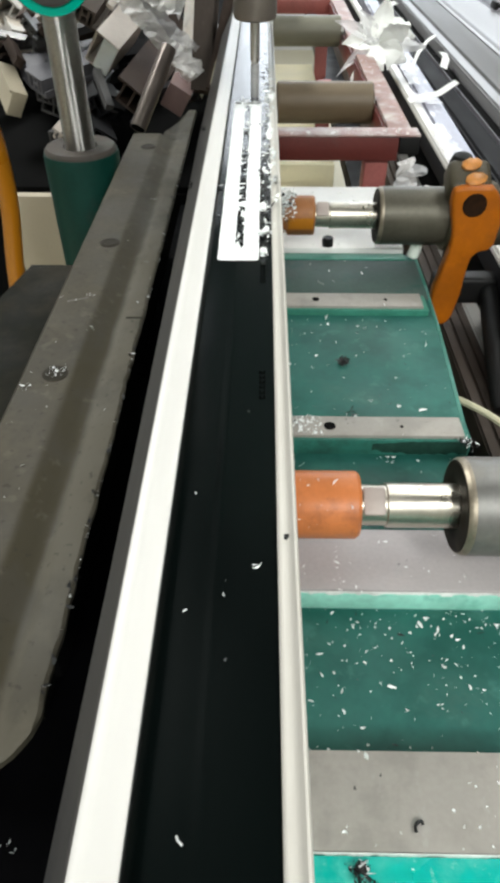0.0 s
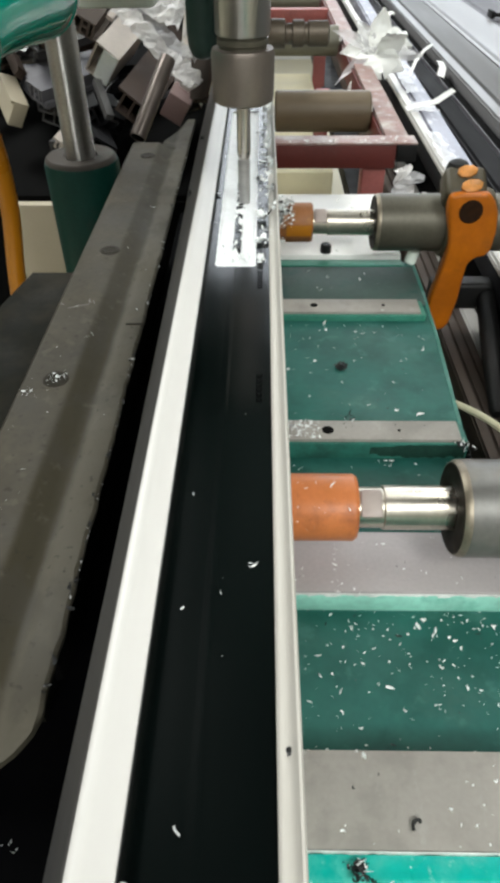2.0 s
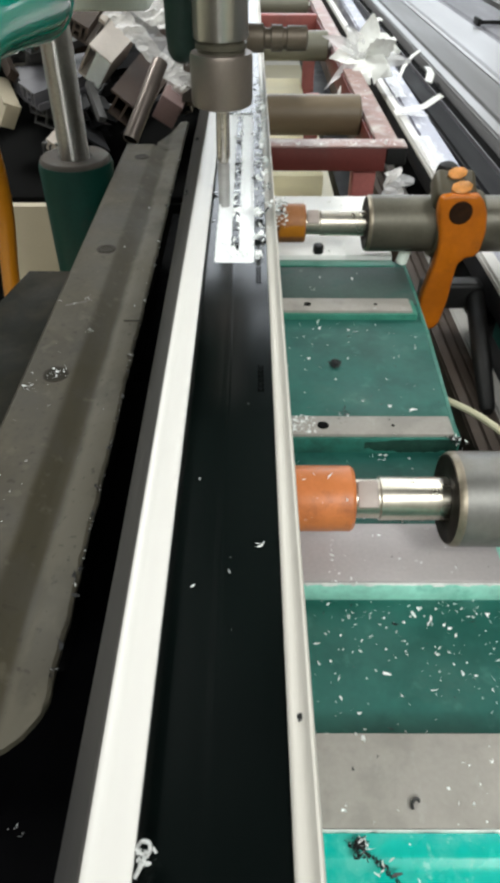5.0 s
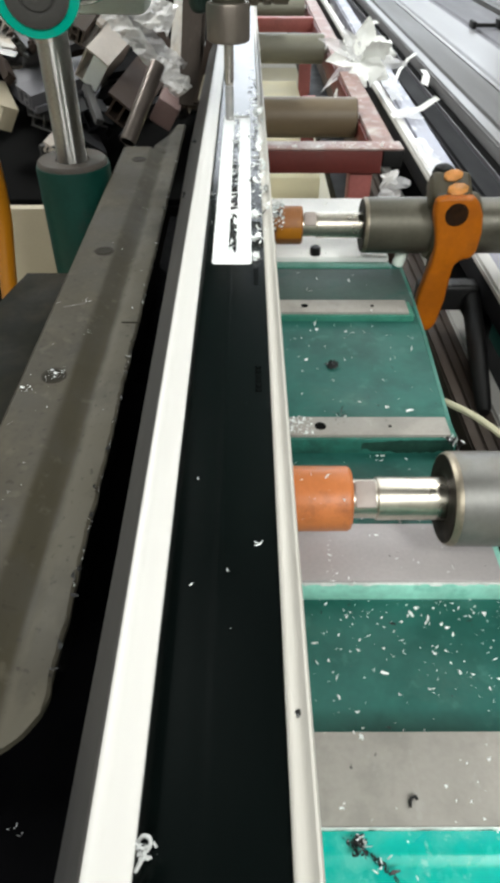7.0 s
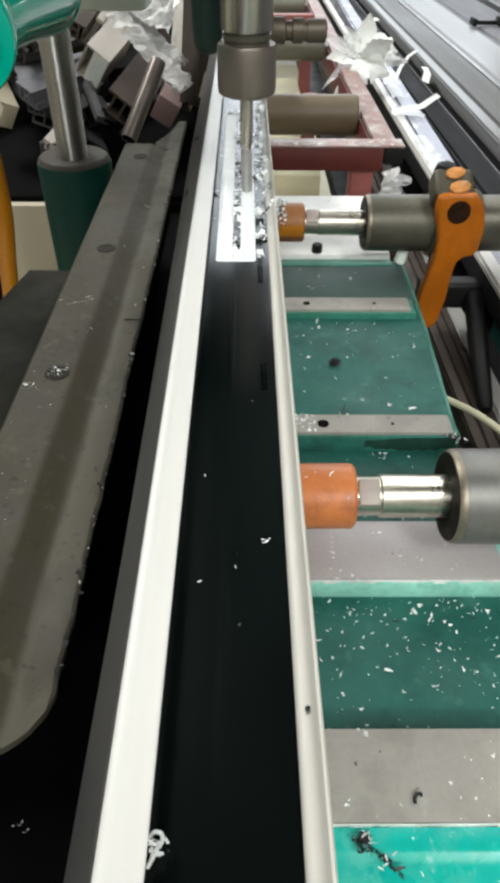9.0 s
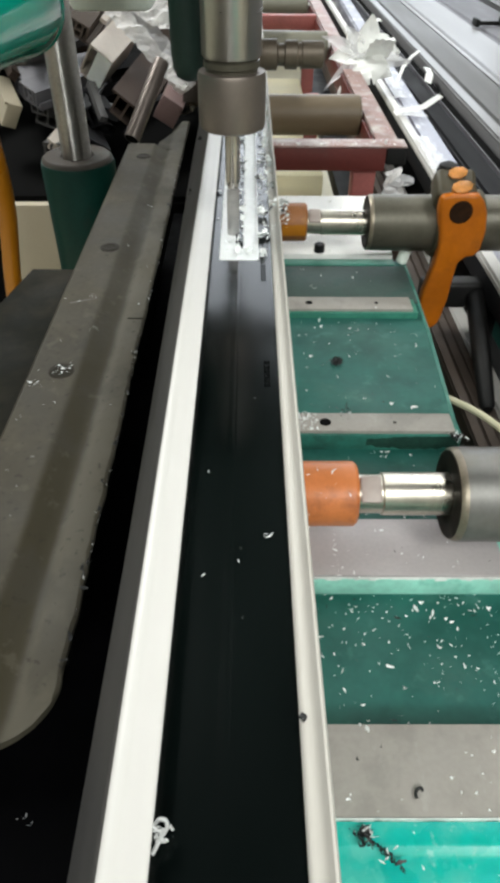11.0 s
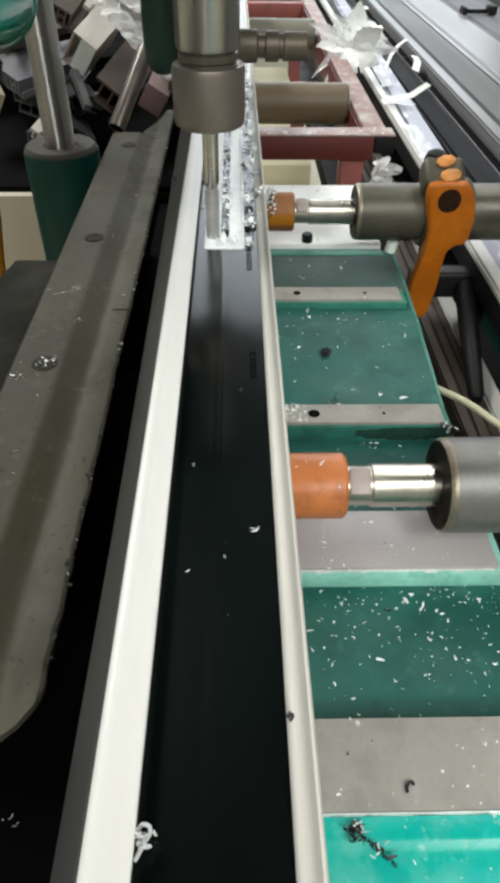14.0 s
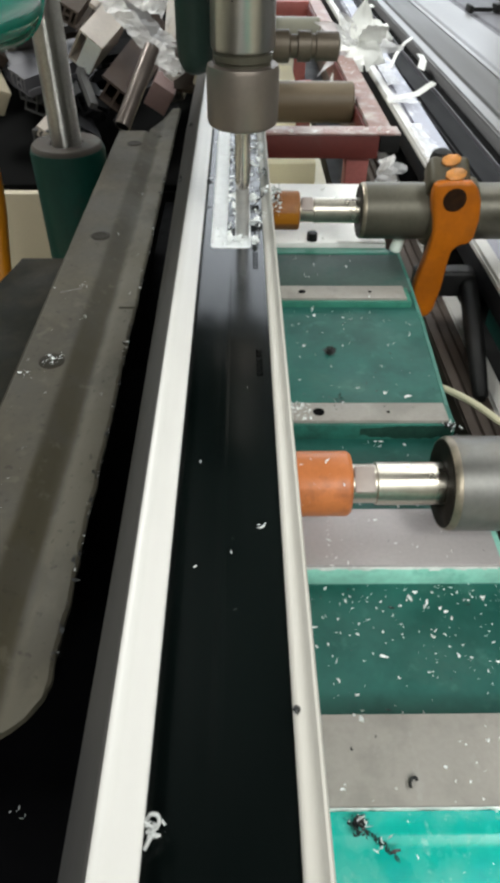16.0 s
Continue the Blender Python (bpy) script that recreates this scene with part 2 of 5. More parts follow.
M_ROLLG = mat("grey_roller", (0.17, 0.165, 0.125), 0.45, vary=0.15, scale=18, fine=200, stretch=(0.3, 1, 1))
M_BROWNV = mat("brown_vinyl", (0.066, 0.048, 0.040), 0.7, spec=0.1, vary=0.15, scale=25, bump=0.05, dirt=(0.10, 0.080, 0.068), dirt_at=0.60)
M_GREYV2 = mat("light_grey_vinyl", (0.54, 0.52, 0.49), 0.7, spec=0.12, vary=0.18, scale=25, bump=0.05, dirt=(0.15, 0.13, 0.115), dirt_at=0.57)
blotches(M_GREYV2, (0.46, 0.38, 0.29), 22, 0.52, 0.10, 0.7)
M_DARKV = mat("charcoal_vinyl", (0.009, 0.009, 0.0105), 0.75, spec=0.15, vary=0.2, scale=25, bump=0.04, stretch=(1, 0.2, 1))
M_ALU = mat("mill_aluminium", (0.225, 0.222, 0.225), 0.34, spec=0.35, metal=0.1, vary=0.08, scale=20, stretch=(1, 0.1, 1), bump=0.03)
M_BROWNS = mat("faded_brown_vinyl", (0.072, 0.056, 0.046), 0.6, vary=0.2, scale=25, bump=0.05, spec=0.2, stretch=(1, 0.2, 1), dirt=(0.14, 0.115, 0.095), dirt_at=0.62)
M_GREYS = mat("silver_grey_vinyl", (0.125, 0.122, 0.135), 0.55, vary=0.15, scale=25, bump=0.05, spec=0.3, stretch=(1, 0.2, 1))
M_GREYGREEN = mat("grey_green_paint", (0.060, 0.095, 0.085), 0.6, vary=0.25, scale=40, fine=400, bump=0.2, spec=0.3, dirt=(0.02, 0.085, 0.07), dirt_at=0.6)
M_LILAC = mat("film_wrapped_silver", (0.25, 0.25, 0.305), 0.35, metal=0.2, vary=0.18, scale=40, fine=300, bump=0.3)
# White glints of the wrapping film painted as blotches.
blotches(M_LILAC, (0.62, 0.62, 0.66), 60, 0.60, 0.07, 0.8, (1, 0.35, 1))
M_OLIVE = mat("olive_enamel", (0.055, 0.046, 0.026), 0.5, vary=0.2, scale=50, bump=0.1, dirt=(0.3, 0.12, 0.02), dirt_at=0.66)
M_ALUG = mat("dull_aluminium", (0.088, 0.085, 0.081), 0.5, metal=0.3, vary=0.12, scale=20, stretch=(1, 0.1, 1), bump=0.04)
M_FILM = mat("milky_film", (0.92, 0.93, 0.90), 0.35, vary=0.04, scale=30, alpha=0.93, bump=0.1)
M_CLEAR = mat("clear_film", (0.94, 0.92, 0.91), 0.12, vary=0.1, scale=60, alpha=0.74, bump=1.0)
M_SHEET = mat("thin_film", (0.85, 0.85, 0.87), 0.2, vary=0.1, scale=60, alpha=0.5, bump=0.6)
M_FLOOR = mat("cream_floor", (0.60, 0.56, 0.42), 0.5, vary=0.1, scale=3, fine=60, bump=0.1, dirt=(0.35, 0.32, 0.25), dirt_at=0.64)
M_WALL = mat("workshop_wall", (0.22, 0.22, 0.21), 0.8, vary=0.1, scale=2, fine=40)
M_WALLN = mat("pale_wall", (0.62, 0.62, 0.62), 0.8, vary=0.1, scale=2, fine=40)
M_CEIL = mat("workshop_ceiling", (0.010, 0.012, 0.011), 0.8, vary=0.1, scale=2, fine=40)
M_BLACKM = mat("black_steel", (0.008, 0.008, 0.008), 0.55, spec=0.25, vary=0.2, scale=30)
M_PALEG = mat("pale_green_paint", (0.74, 0.82, 0.75), 0.45, vary=0.1, scale=25)
M_WPLATE = mat("white_plate", (0.86, 0.86, 0.84), 0.45, vary=0.06, scale=20, fine=200, dirt=(0.45, 0.44, 0.42), dirt_at=0.68)
M_BEIGEV = mat("beige_vinyl", (0.60, 0.53, 0.47), 0.35, spec=0.5, vary=0.12, scale=25, bump=0.05)
M_PINKV = mat("pinkish_vinyl", (0.24, 0.16, 0.15), 0.6, spec=0.3, vary=0.12, scale=25, bump=0.05)
M_CREAMB = mat("cream_paint", (0.44, 0.385, 0.285), 0.5, vary=0.06, scale=15)
# Near-black for gaps, holes and undersides: shade put into the colour.
M_SHADE = mat("shade_black", (0.006, 0.006, 0.006), 0.95, vary=0.3, scale=20, spec=0.02)
M_PRINT = mat("dark_print", (0.002, 0.002, 0.002), 0.85, vary=0.1, bump=0, spec=0.0)
M_CARD = mat("kraft_card", (0.86, 0.80, 0.55), 0.7, vary=0.08, scale=20)


# ---- builders ----
def part(name, bm, material, parent=None, label="", smooth=True):
    me = bpy.data.meshes.new(name)
    bm.normal_update()
    bm.to_mesh(me)
    bm.free()
    me.materials.append(material)
    if smooth:
        me.shade_smooth()
        me.set_sharp_from_angle(angle=radians(35))
    ob = new(name, me)
    if parent:
        ob.parent = parent
    if label:
        ob["label"] = label
    return ob


def thing(name, label, category, group="", kind="", at=(0, 0, 0)):
    ob = new(name)
    ob.empty_display_size = 0.02
    ob.location = at
    return tagged(ob, label, category, group, kind)


def box(x0, x1, y0, y1, z0, z1, bevel=0.0, bm=None, m=None, seg=2):
    own = bmesh.new()
    bmesh.ops.create_cube(own, size=1, matrix=Matrix.Translation(((x0 + x1) / 2, (y0 + y1) / 2, (z0 + z1) / 2)) @ Matrix.Diagonal((x1 - x0, y1 - y0, z1 - z0, 1)))
    if bevel:
        bmesh.ops.bevel(own, geom=own.edges[:], offset=bevel, segments=seg, profile=0.5, affect="EDGES")
    if m is not None:
        own.transform(m)
    return join(bm, own)


def join(bm, own):
    if bm is None:
        return own
    me = bpy.data.meshes.new("tmp")
    own.to_mesh(me)
    own.free()
    bm.from_mesh(me)
    bpy.data.meshes.remove(me)
    return bm


def lathe(rings, seg=40, bm=None, m=None):
    """A turned body about z: rings of (radius, height), closed at both ends."""
    own = bmesh.new()
    loops = []
    for r, z in rings:
        loops.append([own.verts.new((r * math.cos(2 * math.pi * i / seg), r * math.sin(2 * math.pi * i / seg), z)) for i in range(seg)])
    for a, b in zip(loops, loops[1:]):
        for i in range(seg):
            own.faces.new((a[i], a[(i + 1) % seg], b[(i + 1) % seg], b[i]))
    own.faces.new(loops[0][::-1])
    own.faces.new(loops[-1])
    if m is not None:
        own.transform(m)
    return join(bm, own)


def prism(poly, y0, y1, bm=None, m=None, bevel=0.0):
    """A section in x and z, drawn out along y."""
    own = bmesh.new()
    a = [own.verts.new((x, y0, z)) for x, z in poly]
    b = [own.verts.new((x, y1, z)) for x, z in poly]
    own.faces.new(a)
    own.faces.new(b[::-1])
    k = len(poly)
    for i in range(k):
        own.faces.new((a[(i + 1) % k], a[i], b[i], b[(i + 1) % k]))
    bmesh.ops.recalc_face_normals(own, faces=own.faces[:])
    if bevel:
        bmesh.ops.bevel(own, geom=[e for e in own.edges if abs(e.verts[0].co.y - e.verts[1].co.y) > 1e-4], offset=bevel, segments=2, profile=0.5, affect="EDGES")
    if m is not None:
        own.transform(m)
    return join(bm, own)


def sweep(points, r, seg=12, bm=None):
    """A round tube along a smooth line through the points."""
    pts = [Vector(p) for p in points]
    fine = []
    for i in range(len(pts) - 1):
        p0, p1, p2, p3 = pts[max(i - 1, 0)], pts[i], pts[i + 1], pts[min(i + 2, len(pts) - 1)]
        for s in range(8):
            t = s / 8
            fine.append(0.5 * ((2 * p1) + (p2 - p0) * t + (2 * p0 - 5 * p1 + 4 * p2 - p3) * t * t + (3 * p1 - p0 - 3 * p2 + p3) * t ** 3))
    fine.append(pts[-1])
    own = bmesh.new()
    loops = []
    up = Vector((0.3, 0.2, 0.9))
    for i, p in enumerate(fine):
        d = (fine[min(i + 1, len(fine) - 1)] - fine[max(i - 1, 0)]).normalized()
        u = d.cross(up).normalized()
        v = d.cross(u)
        loops.append([own.verts.new(p + r * (math.cos(a) * u + math.sin(a) * v)) for a in (2 * math.pi * j / seg for j in range(seg))])
    for a, b in zip(loops, loops[1:]):
        for j in range(seg):
            own.faces.new((a[j], a[(j + 1) % seg], b[(j + 1) % seg], b[j]))
    own.faces.new(loops[0][::-1])
    own.faces.new(loops[-1])
    bmesh.ops.recalc_face_normals(own, faces=own.faces[:])
    return join(bm, own)


ALONG_X = Matrix.Rotation(radians(90), 4, "Y")

# ---- the workshop shell ----
FLOOR_Z = -0.78
tagged(part("floor", box(-3, 3.2, -2.5, 5.2, FLOOR_Z - 0.1, FLOOR_Z), M_FLOOR, smooth=False), "cream painted workshop floor, dusty and scuffed", "floor", kind="structure")
# Unseen ceiling and walls added to close the room; near-black ceiling reflects dark.
CEIL_Z = 4.7
tagged(part("ceiling", box(-3, 3.2, -2.5, 5.2, CEIL_Z, CEIL_Z + 0.1), M_CEIL, smooth=False), "unseen near-black ceiling added over the workshop", "ceiling", kind="structure")
for name, dims in (("wall_south", (-3, 3.2, -2.65, -2.5)), ("wall_west", (-3.15, -3, -2.65, 5.35)), ("wall_east", (3.2, 3.35, -2.65, 5.35))):
    tagged(part(name, box(*dims, FLOOR_Z, CEIL_Z), M_WALL, smooth=False), "plain plastered workshop wall", "wall", kind="structure")
# North wall and window are unseen, inferred from the channel's sheen.
WX0, WX1, WZ0, WZ1 = -1.5, 1.8, 0.45, 3.2
north = box(-3, WX0, 5.2, 5.35, FLOOR_Z, CEIL_Z)
box(WX1, 3.2, 5.2, 5.35, FLOOR_Z, CEIL_Z, bm=north)
box(WX0, WX1, 5.2, 5.35, FLOOR_Z, WZ0, bm=north)
box(WX0, WX1, 5.2, 5.35, WZ1, CEIL_Z, bm=north)
tagged(part("wall_north", north, M_WALLN, smooth=False), "unseen pale wall with a wide daylight opening", "wall", kind="structure")
window = tagged(thing("window_1", "unseen wide window with thin steel bars", "window"), kind="structure")
for k in range(1, 5):
    x = WX0 + (WX1 - WX0) * k / 5
    part("mullion", box(x - 0.02, x + 0.02, 5.24, 5.29, WZ0, WZ1), M_WALL, window, smooth=False)
part("transom", box(WX0, WX1, 5.245, 5.285, 1.70, 1.74), M_WALL, window, smooth=False)

# ---- the machine bed ----
BASE, TOP = -0.003, 0.010
XL, XR = -0.0425, 0.113
bed = thing("machine_bed", "green painted cast machine bed with steel cross strips, strewn with chips", "machine bed")
part("base_plate", box(XL, XR, -0.12, 0.505, -0.06, BASE, 0.002), M_GREEN, bed)
part("leg", box(-0.04, 0.09, -0.10, 0.0, FLOOR_Z, -0.06, 0.003), M_DKGREEN, bed)
part("leg", box(-0.04, 0.09, 0.36, 0.46, FLOOR_Z, -0.06, 0.003), M_DKGREEN, bed)


def rib(y0, y1, strip0, strip1, x1=XR, paint=M_GREENL, steel=M_PLATE):
    # Each rib's paint tone also carries the light on its front face.
    block = part("rib", box(XL, x1, y0, y1, BASE - 0.002, TOP - 0.002, 0.0012), paint, bed, "worn green paint, toned for the light on its face")
    part("steel_strip", box(XL, x1 - 0.004, strip0, strip1, TOP - 0.004, TOP, 0.0006), steel, block, "dull steel strip")


NEAR_Y = 0.0750
QUARTER = Matrix.Rotation(radians(90), 4, "Z")
near_rib = part("near_rib", prism([(-0.115, BASE - 0.002), (-0.115, 0.0055), (0.0560, 0.0058), (0.0620, 0.0060), (0.0650, 0.0067), (0.0668, 0.0077), (0.0680, 0.0081), (NEAR_Y - 0.0006, 0.0083), (NEAR_Y - 0.0006, BASE - 0.002)], -XR, -XL, m=QUARTER), M_TEALRIB, bed, "bright teal paint")


def flaked_edge(x0, x1, y, z):
    """A bare edge whose width wanders where the paint has flaked."""
    own = bmesh.new()
    prev = None
    for i in range(121):
        x = x0 + (x1 - x0) * i / 120
        w = max(0.00005, 0.00035 + 0.0007 * noise.noise((x * 160, 2.0, 0)) + 0.0004 * noise.noise((x * 520, 5.0, 0)))
        cur = [own.verts.new(q) for q in ((x, y - w, z - 0.0018), (x, y - w * 0.6, z), (x, y + 0.0001, z + 0.0001), (x, y + 0.0001, z - 0.0018))]
        if prev:
            for j in range(3):
                own.faces.new((prev[j], cur[j], cur[j + 1], prev[j + 1]))
        prev = cur
    bmesh.ops.recalc_face_normals(own, faces=own.faces[:])
    return own


part("worn_edge", flaked_edge(0.0047, XR - 0.005, NEAR_Y - 0.0001, TOP - 0.0002), M_EDGE, bed, "paint flaked to bare metal along the edge")
rib(NEAR_Y, 0.1085, NEAR_Y + 0.0003, 0.1075)
rib(0.1755, 0.2120, 0.1765, 0.2110, paint=M_MINT, steel=M_PLATE2)
part("worn_edge", flaked_edge(0.0, XR - 0.006, 0.1761, TOP - 0.0012), M_EDGE, bed, "paint worn bare along the edge")
rib(0.2770, 0.2955, 0.2785, 0.2950, paint=M_RIBDK)
rib(0.4155, 0.4365, 0.4172, 0.4355, x1=0.1150, paint=M_RIBMID)
FAR_Z = 0.0030


def ragged_patch(x0, x1, y, z0, z1, seed):
    """A thin sheet with a wandering outline on an upright face."""
    own = bmesh.new()
    prev = None
    for i in range(61):
        q = i / 60
        x = x0 + (x1 - x0) * q
        full = min(1.0, 0.6 + q)
        top = z1 - (z1 - z0) * (0.5 * (1 - full) + 0.12 * abs(noise.noise((x * 150, seed, 0))))
        low = z0 + (z1 - z0) * (0.5 * (1 - full) + 0.45 * abs(noise.noise((x * 140, seed, 6))))
        cur = [own.verts.new(v) for v in ((x, y, min(low, top - 0.0001)), (x, y - 0.0002, (low + top) / 2), (x, y, top))]
        if prev:
            for j in range(2):
                own.faces.new((prev[j], cur[j], cur[j + 1], prev[j + 1]))
        prev = cur
    return own


part("dark_patch", ragged_patch(0.058, 0.1115, 0.2767, BASE + 0.0005, TOP - 0.0026, 3.0), mat("dark_patch_green", (0.014, 0.050, 0.037), 0.7, spec=0.2, vary=0.4, scale=90, fine=500, bump=0.2, dirt=(0.03, 0.08, 0.06), dirt_at=0.58), bed, "darker patch on the rib face")
bay = bmesh.new()
bay_line = [(XL, 0.2960), (0.1150, 0.2960), (0.1205, 0.3960), (0.1222, 0.4600), (0.1225, 0.5110), (XL, 0.5110)]
lower, upper = [[bay.verts.new((x, y, z)) for x, y in bay_line] for z in (-0.0595, FAR_Z)]
bay.faces.new(lower[::-1])
bay.faces.new(upper)
for i in range(len(bay_line)):
    j = (i + 1) % len(bay_line)
    bay.faces.new((lower[i], lower[j], upper[j], upper[i]))
bmesh.ops.recalc_face_normals(bay, faces=bay.faces[:])
bmesh.ops.bevel(bay, geom=[e for e in bay.edges if min(v.co.z for v in e.verts) > 0], offset=0.0010, segments=2, profile=0.5, affect="EDGES")
part("raised_bay", bay, M_GREEN, bed, "green paint, greyed and stained")
for (xa, ya), (xb, yb) in zip(bay_line[1:4], bay_line[2:5]):
    turn = math.degrees(math.atan2(xa - xb, yb - ya))
    part("edge_bead", box(-0.0026, -0.0002, 0.0003, math.hypot(xb - xa, yb - ya) - 0.0003, FAR_Z - 0.0004, FAR_Z + 0.0004, 0.0003, m=pose(xa, ya, 0, 0, 0, turn)), M_BEAD, bed, "lighter green edge")
part("end_lip", box(XL, 0.112, 0.5000, 0.5108, FAR_Z + 0.0002, FAR_Z + 0.0014, 0.0004), M_RIBMID, bed)
# Thin grey sheet: dust and the far sheen put into one colour.
part("grey_bay", box(0.0, 0.1195, 0.4375, 0.4992, FAR_Z + 0.0002, FAR_Z + 0.0008, 0.0002), M_GREYGREEN, bed, "greyish bay with dust and sheen painted in")
rear = thing("rear_plate", "white-painted steel plate behind the green bed", "plate")
part("plate", box(0.0, 0.112, 0.5125, 0.645, -0.002, 0.008, 0.001), M_WPLATE, rear)
part("bolt", lathe([(0.0045, 0), (0.0045, 0.006), (0.0035, 0.007)], 12, m=pose(0.0500, 0.5175, 0.008)), M_BLACKM, rear, "black bolt")

# ---- the fence on the other side ----
fence = thing("fence_bar", "grimy grey steel fence bar with countersunk screws and ragged edge", "fence")
FY0, FY1 = 0.076, 0.626


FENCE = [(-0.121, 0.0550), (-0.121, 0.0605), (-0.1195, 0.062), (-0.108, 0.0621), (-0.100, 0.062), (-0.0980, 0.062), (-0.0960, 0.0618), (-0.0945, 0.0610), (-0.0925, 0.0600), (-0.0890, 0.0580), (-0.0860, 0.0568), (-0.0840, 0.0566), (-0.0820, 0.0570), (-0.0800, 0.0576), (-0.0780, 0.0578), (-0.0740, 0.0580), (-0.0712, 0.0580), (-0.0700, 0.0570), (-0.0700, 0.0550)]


def fence_body():
    own = bmesh.new()
    ys = [FY0 + 0.022 * (1 - math.cos(math.pi / 2 * i / 14)) for i in range(14)] + [FY0 + 0.022 + (FY1 - FY0 - 0.022) * i / 150 for i in range(151)]
    loops = []
    for y in ys:
        s = max(0.0, 1 - (y - FY0) / 0.022)
        round_in = 0.024 * (1 - math.sqrt(max(0.0, 1 - s * s)))
        ring = []
        for x, z in FENCE:
            xx = min(x, -0.0700 - round_in)
            if x > -0.072:
                xx += 0.0008 * noise.noise((y * 130, 1.3, 0)) + 0.0004 * noise.noise((y * 420, 4.3, 0))
            ring.append(own.verts.new((xx, y, z + 0.0002 * noise.noise((y * 40, x * 90, 2)))))
        loops.append(ring)
    k = len(FENCE)
    for a, b in zip(loops, loops[1:]):
        for j in range(k):
            own.faces.new((a[j], a[(j + 1) % k], b[(j + 1) % k], b[j]))
    own.faces.new(loops[0])
    own.faces.new(loops[-1][::-1])
    bmesh.ops.recalc_face_normals(own, faces=own.faces[:])
    return own


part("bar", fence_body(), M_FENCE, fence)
part("spacer", box(-0.1195, -0.0985, 0.15, 0.60, 0.0437, 0.0549, 0.0005), M_OIL, fence)
lip_end = prism([(-0.0935, 0.0550), (-0.0935, 0.0602), (-0.0890, 0.0580), (-0.0860, 0.0568), (-0.0820, 0.0570), (-0.0780, 0.0578), (-0.0712, 0.0580), (-0.0702, 0.0570), (-0.0702, 0.0550)], FY1 + 0.0005, 0.675)
for v in lip_end.verts:
    if v.co.y > 0.67:
        v.co.y = 0.636 + 0.076 * min(1.0, (v.co.x + 0.0935) / 0.0150)
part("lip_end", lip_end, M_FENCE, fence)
for sx, sy in ((-0.1042, 0.2625), (-0.1026, 0.4054), (-0.1023, 0.5903)):
    part("screw", lathe([(0.0064, 0), (0.0062, 0.0007), (0.0050, 0.0006), (0.0044, 0.0009), (0.0036, 0.0006), (0.0012, 0.0008)], 20, m=pose(sx, sy, 0.0617)), M_OIL, fence, "chip-filled countersunk screw")
part("crack", box(-0.0795, -0.0702, 0.3202, 0.3212, 0.0580, 0.0584, 0.0001), M_OIL, fence, "dark crack across the lip")
part("scratch", box(-0.1141, -0.1017, 0.3325, 0.3338, 0.0620, 0.06225, 0.0001, m=Matrix.Translation((-0.108, 0.333, 0)) @ Matrix.Rotation(0.38, 4, "Z") @ Matrix.Translation((0.108, -0.333, 0))), M_LIP, fence, "pale scratch on the bar")
# Near-black sheets added in the gap, standing in for its deep shade.
M_GAPBLACK = mat("gap_black", (0.0015, 0.0015, 0.002), 0.7, vary=0.4, scale=60, fine=300, bump=0.3, spec=0.04)
tray = thing("gap_sheet", "near-black sheets added to darken the gap under the fence bar", "tray")
part("gap_backing", box(-0.36, -0.0435, -0.16, 0.400, -0.075, -0.0405, 0.002), M_GAPBLACK, tray)
part("gap_backing", box(-0.0945, -0.0435, 0.4005, 0.72, -0.075, -0.0405, 0.002), M_GAPBLACK, tray)
body_left = thing("side_table", "dark green cast side table under the fence bar", "machine table")
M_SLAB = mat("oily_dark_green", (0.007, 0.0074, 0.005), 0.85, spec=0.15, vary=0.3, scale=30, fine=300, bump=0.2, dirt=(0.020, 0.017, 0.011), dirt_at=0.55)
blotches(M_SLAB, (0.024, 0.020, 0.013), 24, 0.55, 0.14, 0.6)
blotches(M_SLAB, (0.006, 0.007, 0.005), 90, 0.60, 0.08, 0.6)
slab = prism([(-0.100, 0.4107), (-0.1590, 0.4107), (-0.1665, 0.3714), (-0.2100, 0.1400), (-0.100, 0.1400)], -0.0435, 0.04, m=Matrix.Rotation(radians(-90), 4, "X"))
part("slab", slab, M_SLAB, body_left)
# Pedestal near-black: the shade below the bar put into its colour.
part("pedestal", box(-0.12, -0.096, 0.16, 0.60, FLOOR_Z, 0.0435, 0.004), M_SHADE, body_left)

# ---- the profile being milled ----
PY0, PY1 = -0.30, 1.55
SX0, SX1, SY0, SY1 = -0.0233, -0.0064, 0.267, 0.503
FZ = 0.120
profile = thing("window_profile", "long vinyl profile with black channel and white flanges, slot milled", "window profile")
floor_bm = box(-0.0281, SX0, PY0, PY1, FZ - 0.003, FZ)
box(SX1, 0.0006, PY0, PY1, FZ - 0.003, FZ, bm=floor_bm)
box(SX0, SX1, PY0, SY0, FZ - 0.003, FZ, bm=floor_bm)
box(SX0, SX1, SY1, PY1, FZ - 0.003, FZ, bm=floor_bm)
bmesh.ops.remove_doubles(floor_bm, verts=floor_bm.verts[:], dist=1e-6)
part("channel_floor", floor_bm, M_BLACK, profile, "glossy black laminated channel", smooth=False)
part("left_flange", prism([(-0.0362, 0.117), (-0.0362, 0.1252), (-0.0360, 0.1258), (-0.0354, 0.1262), (-0.0346, 0.1263), (-0.0332, 0.1263), (-0.0326, 0.1262), (-0.0320, 0.1260), (-0.0300, 0.1256), (-0.0280, 0.1252), (-0.0276, 0.1250), (-0.0275, 0.1247), (-0.0284, 0.1238), (-0.0284, 0.117)], PY0, PY1), M_FLANGE, profile, "bright white flange")
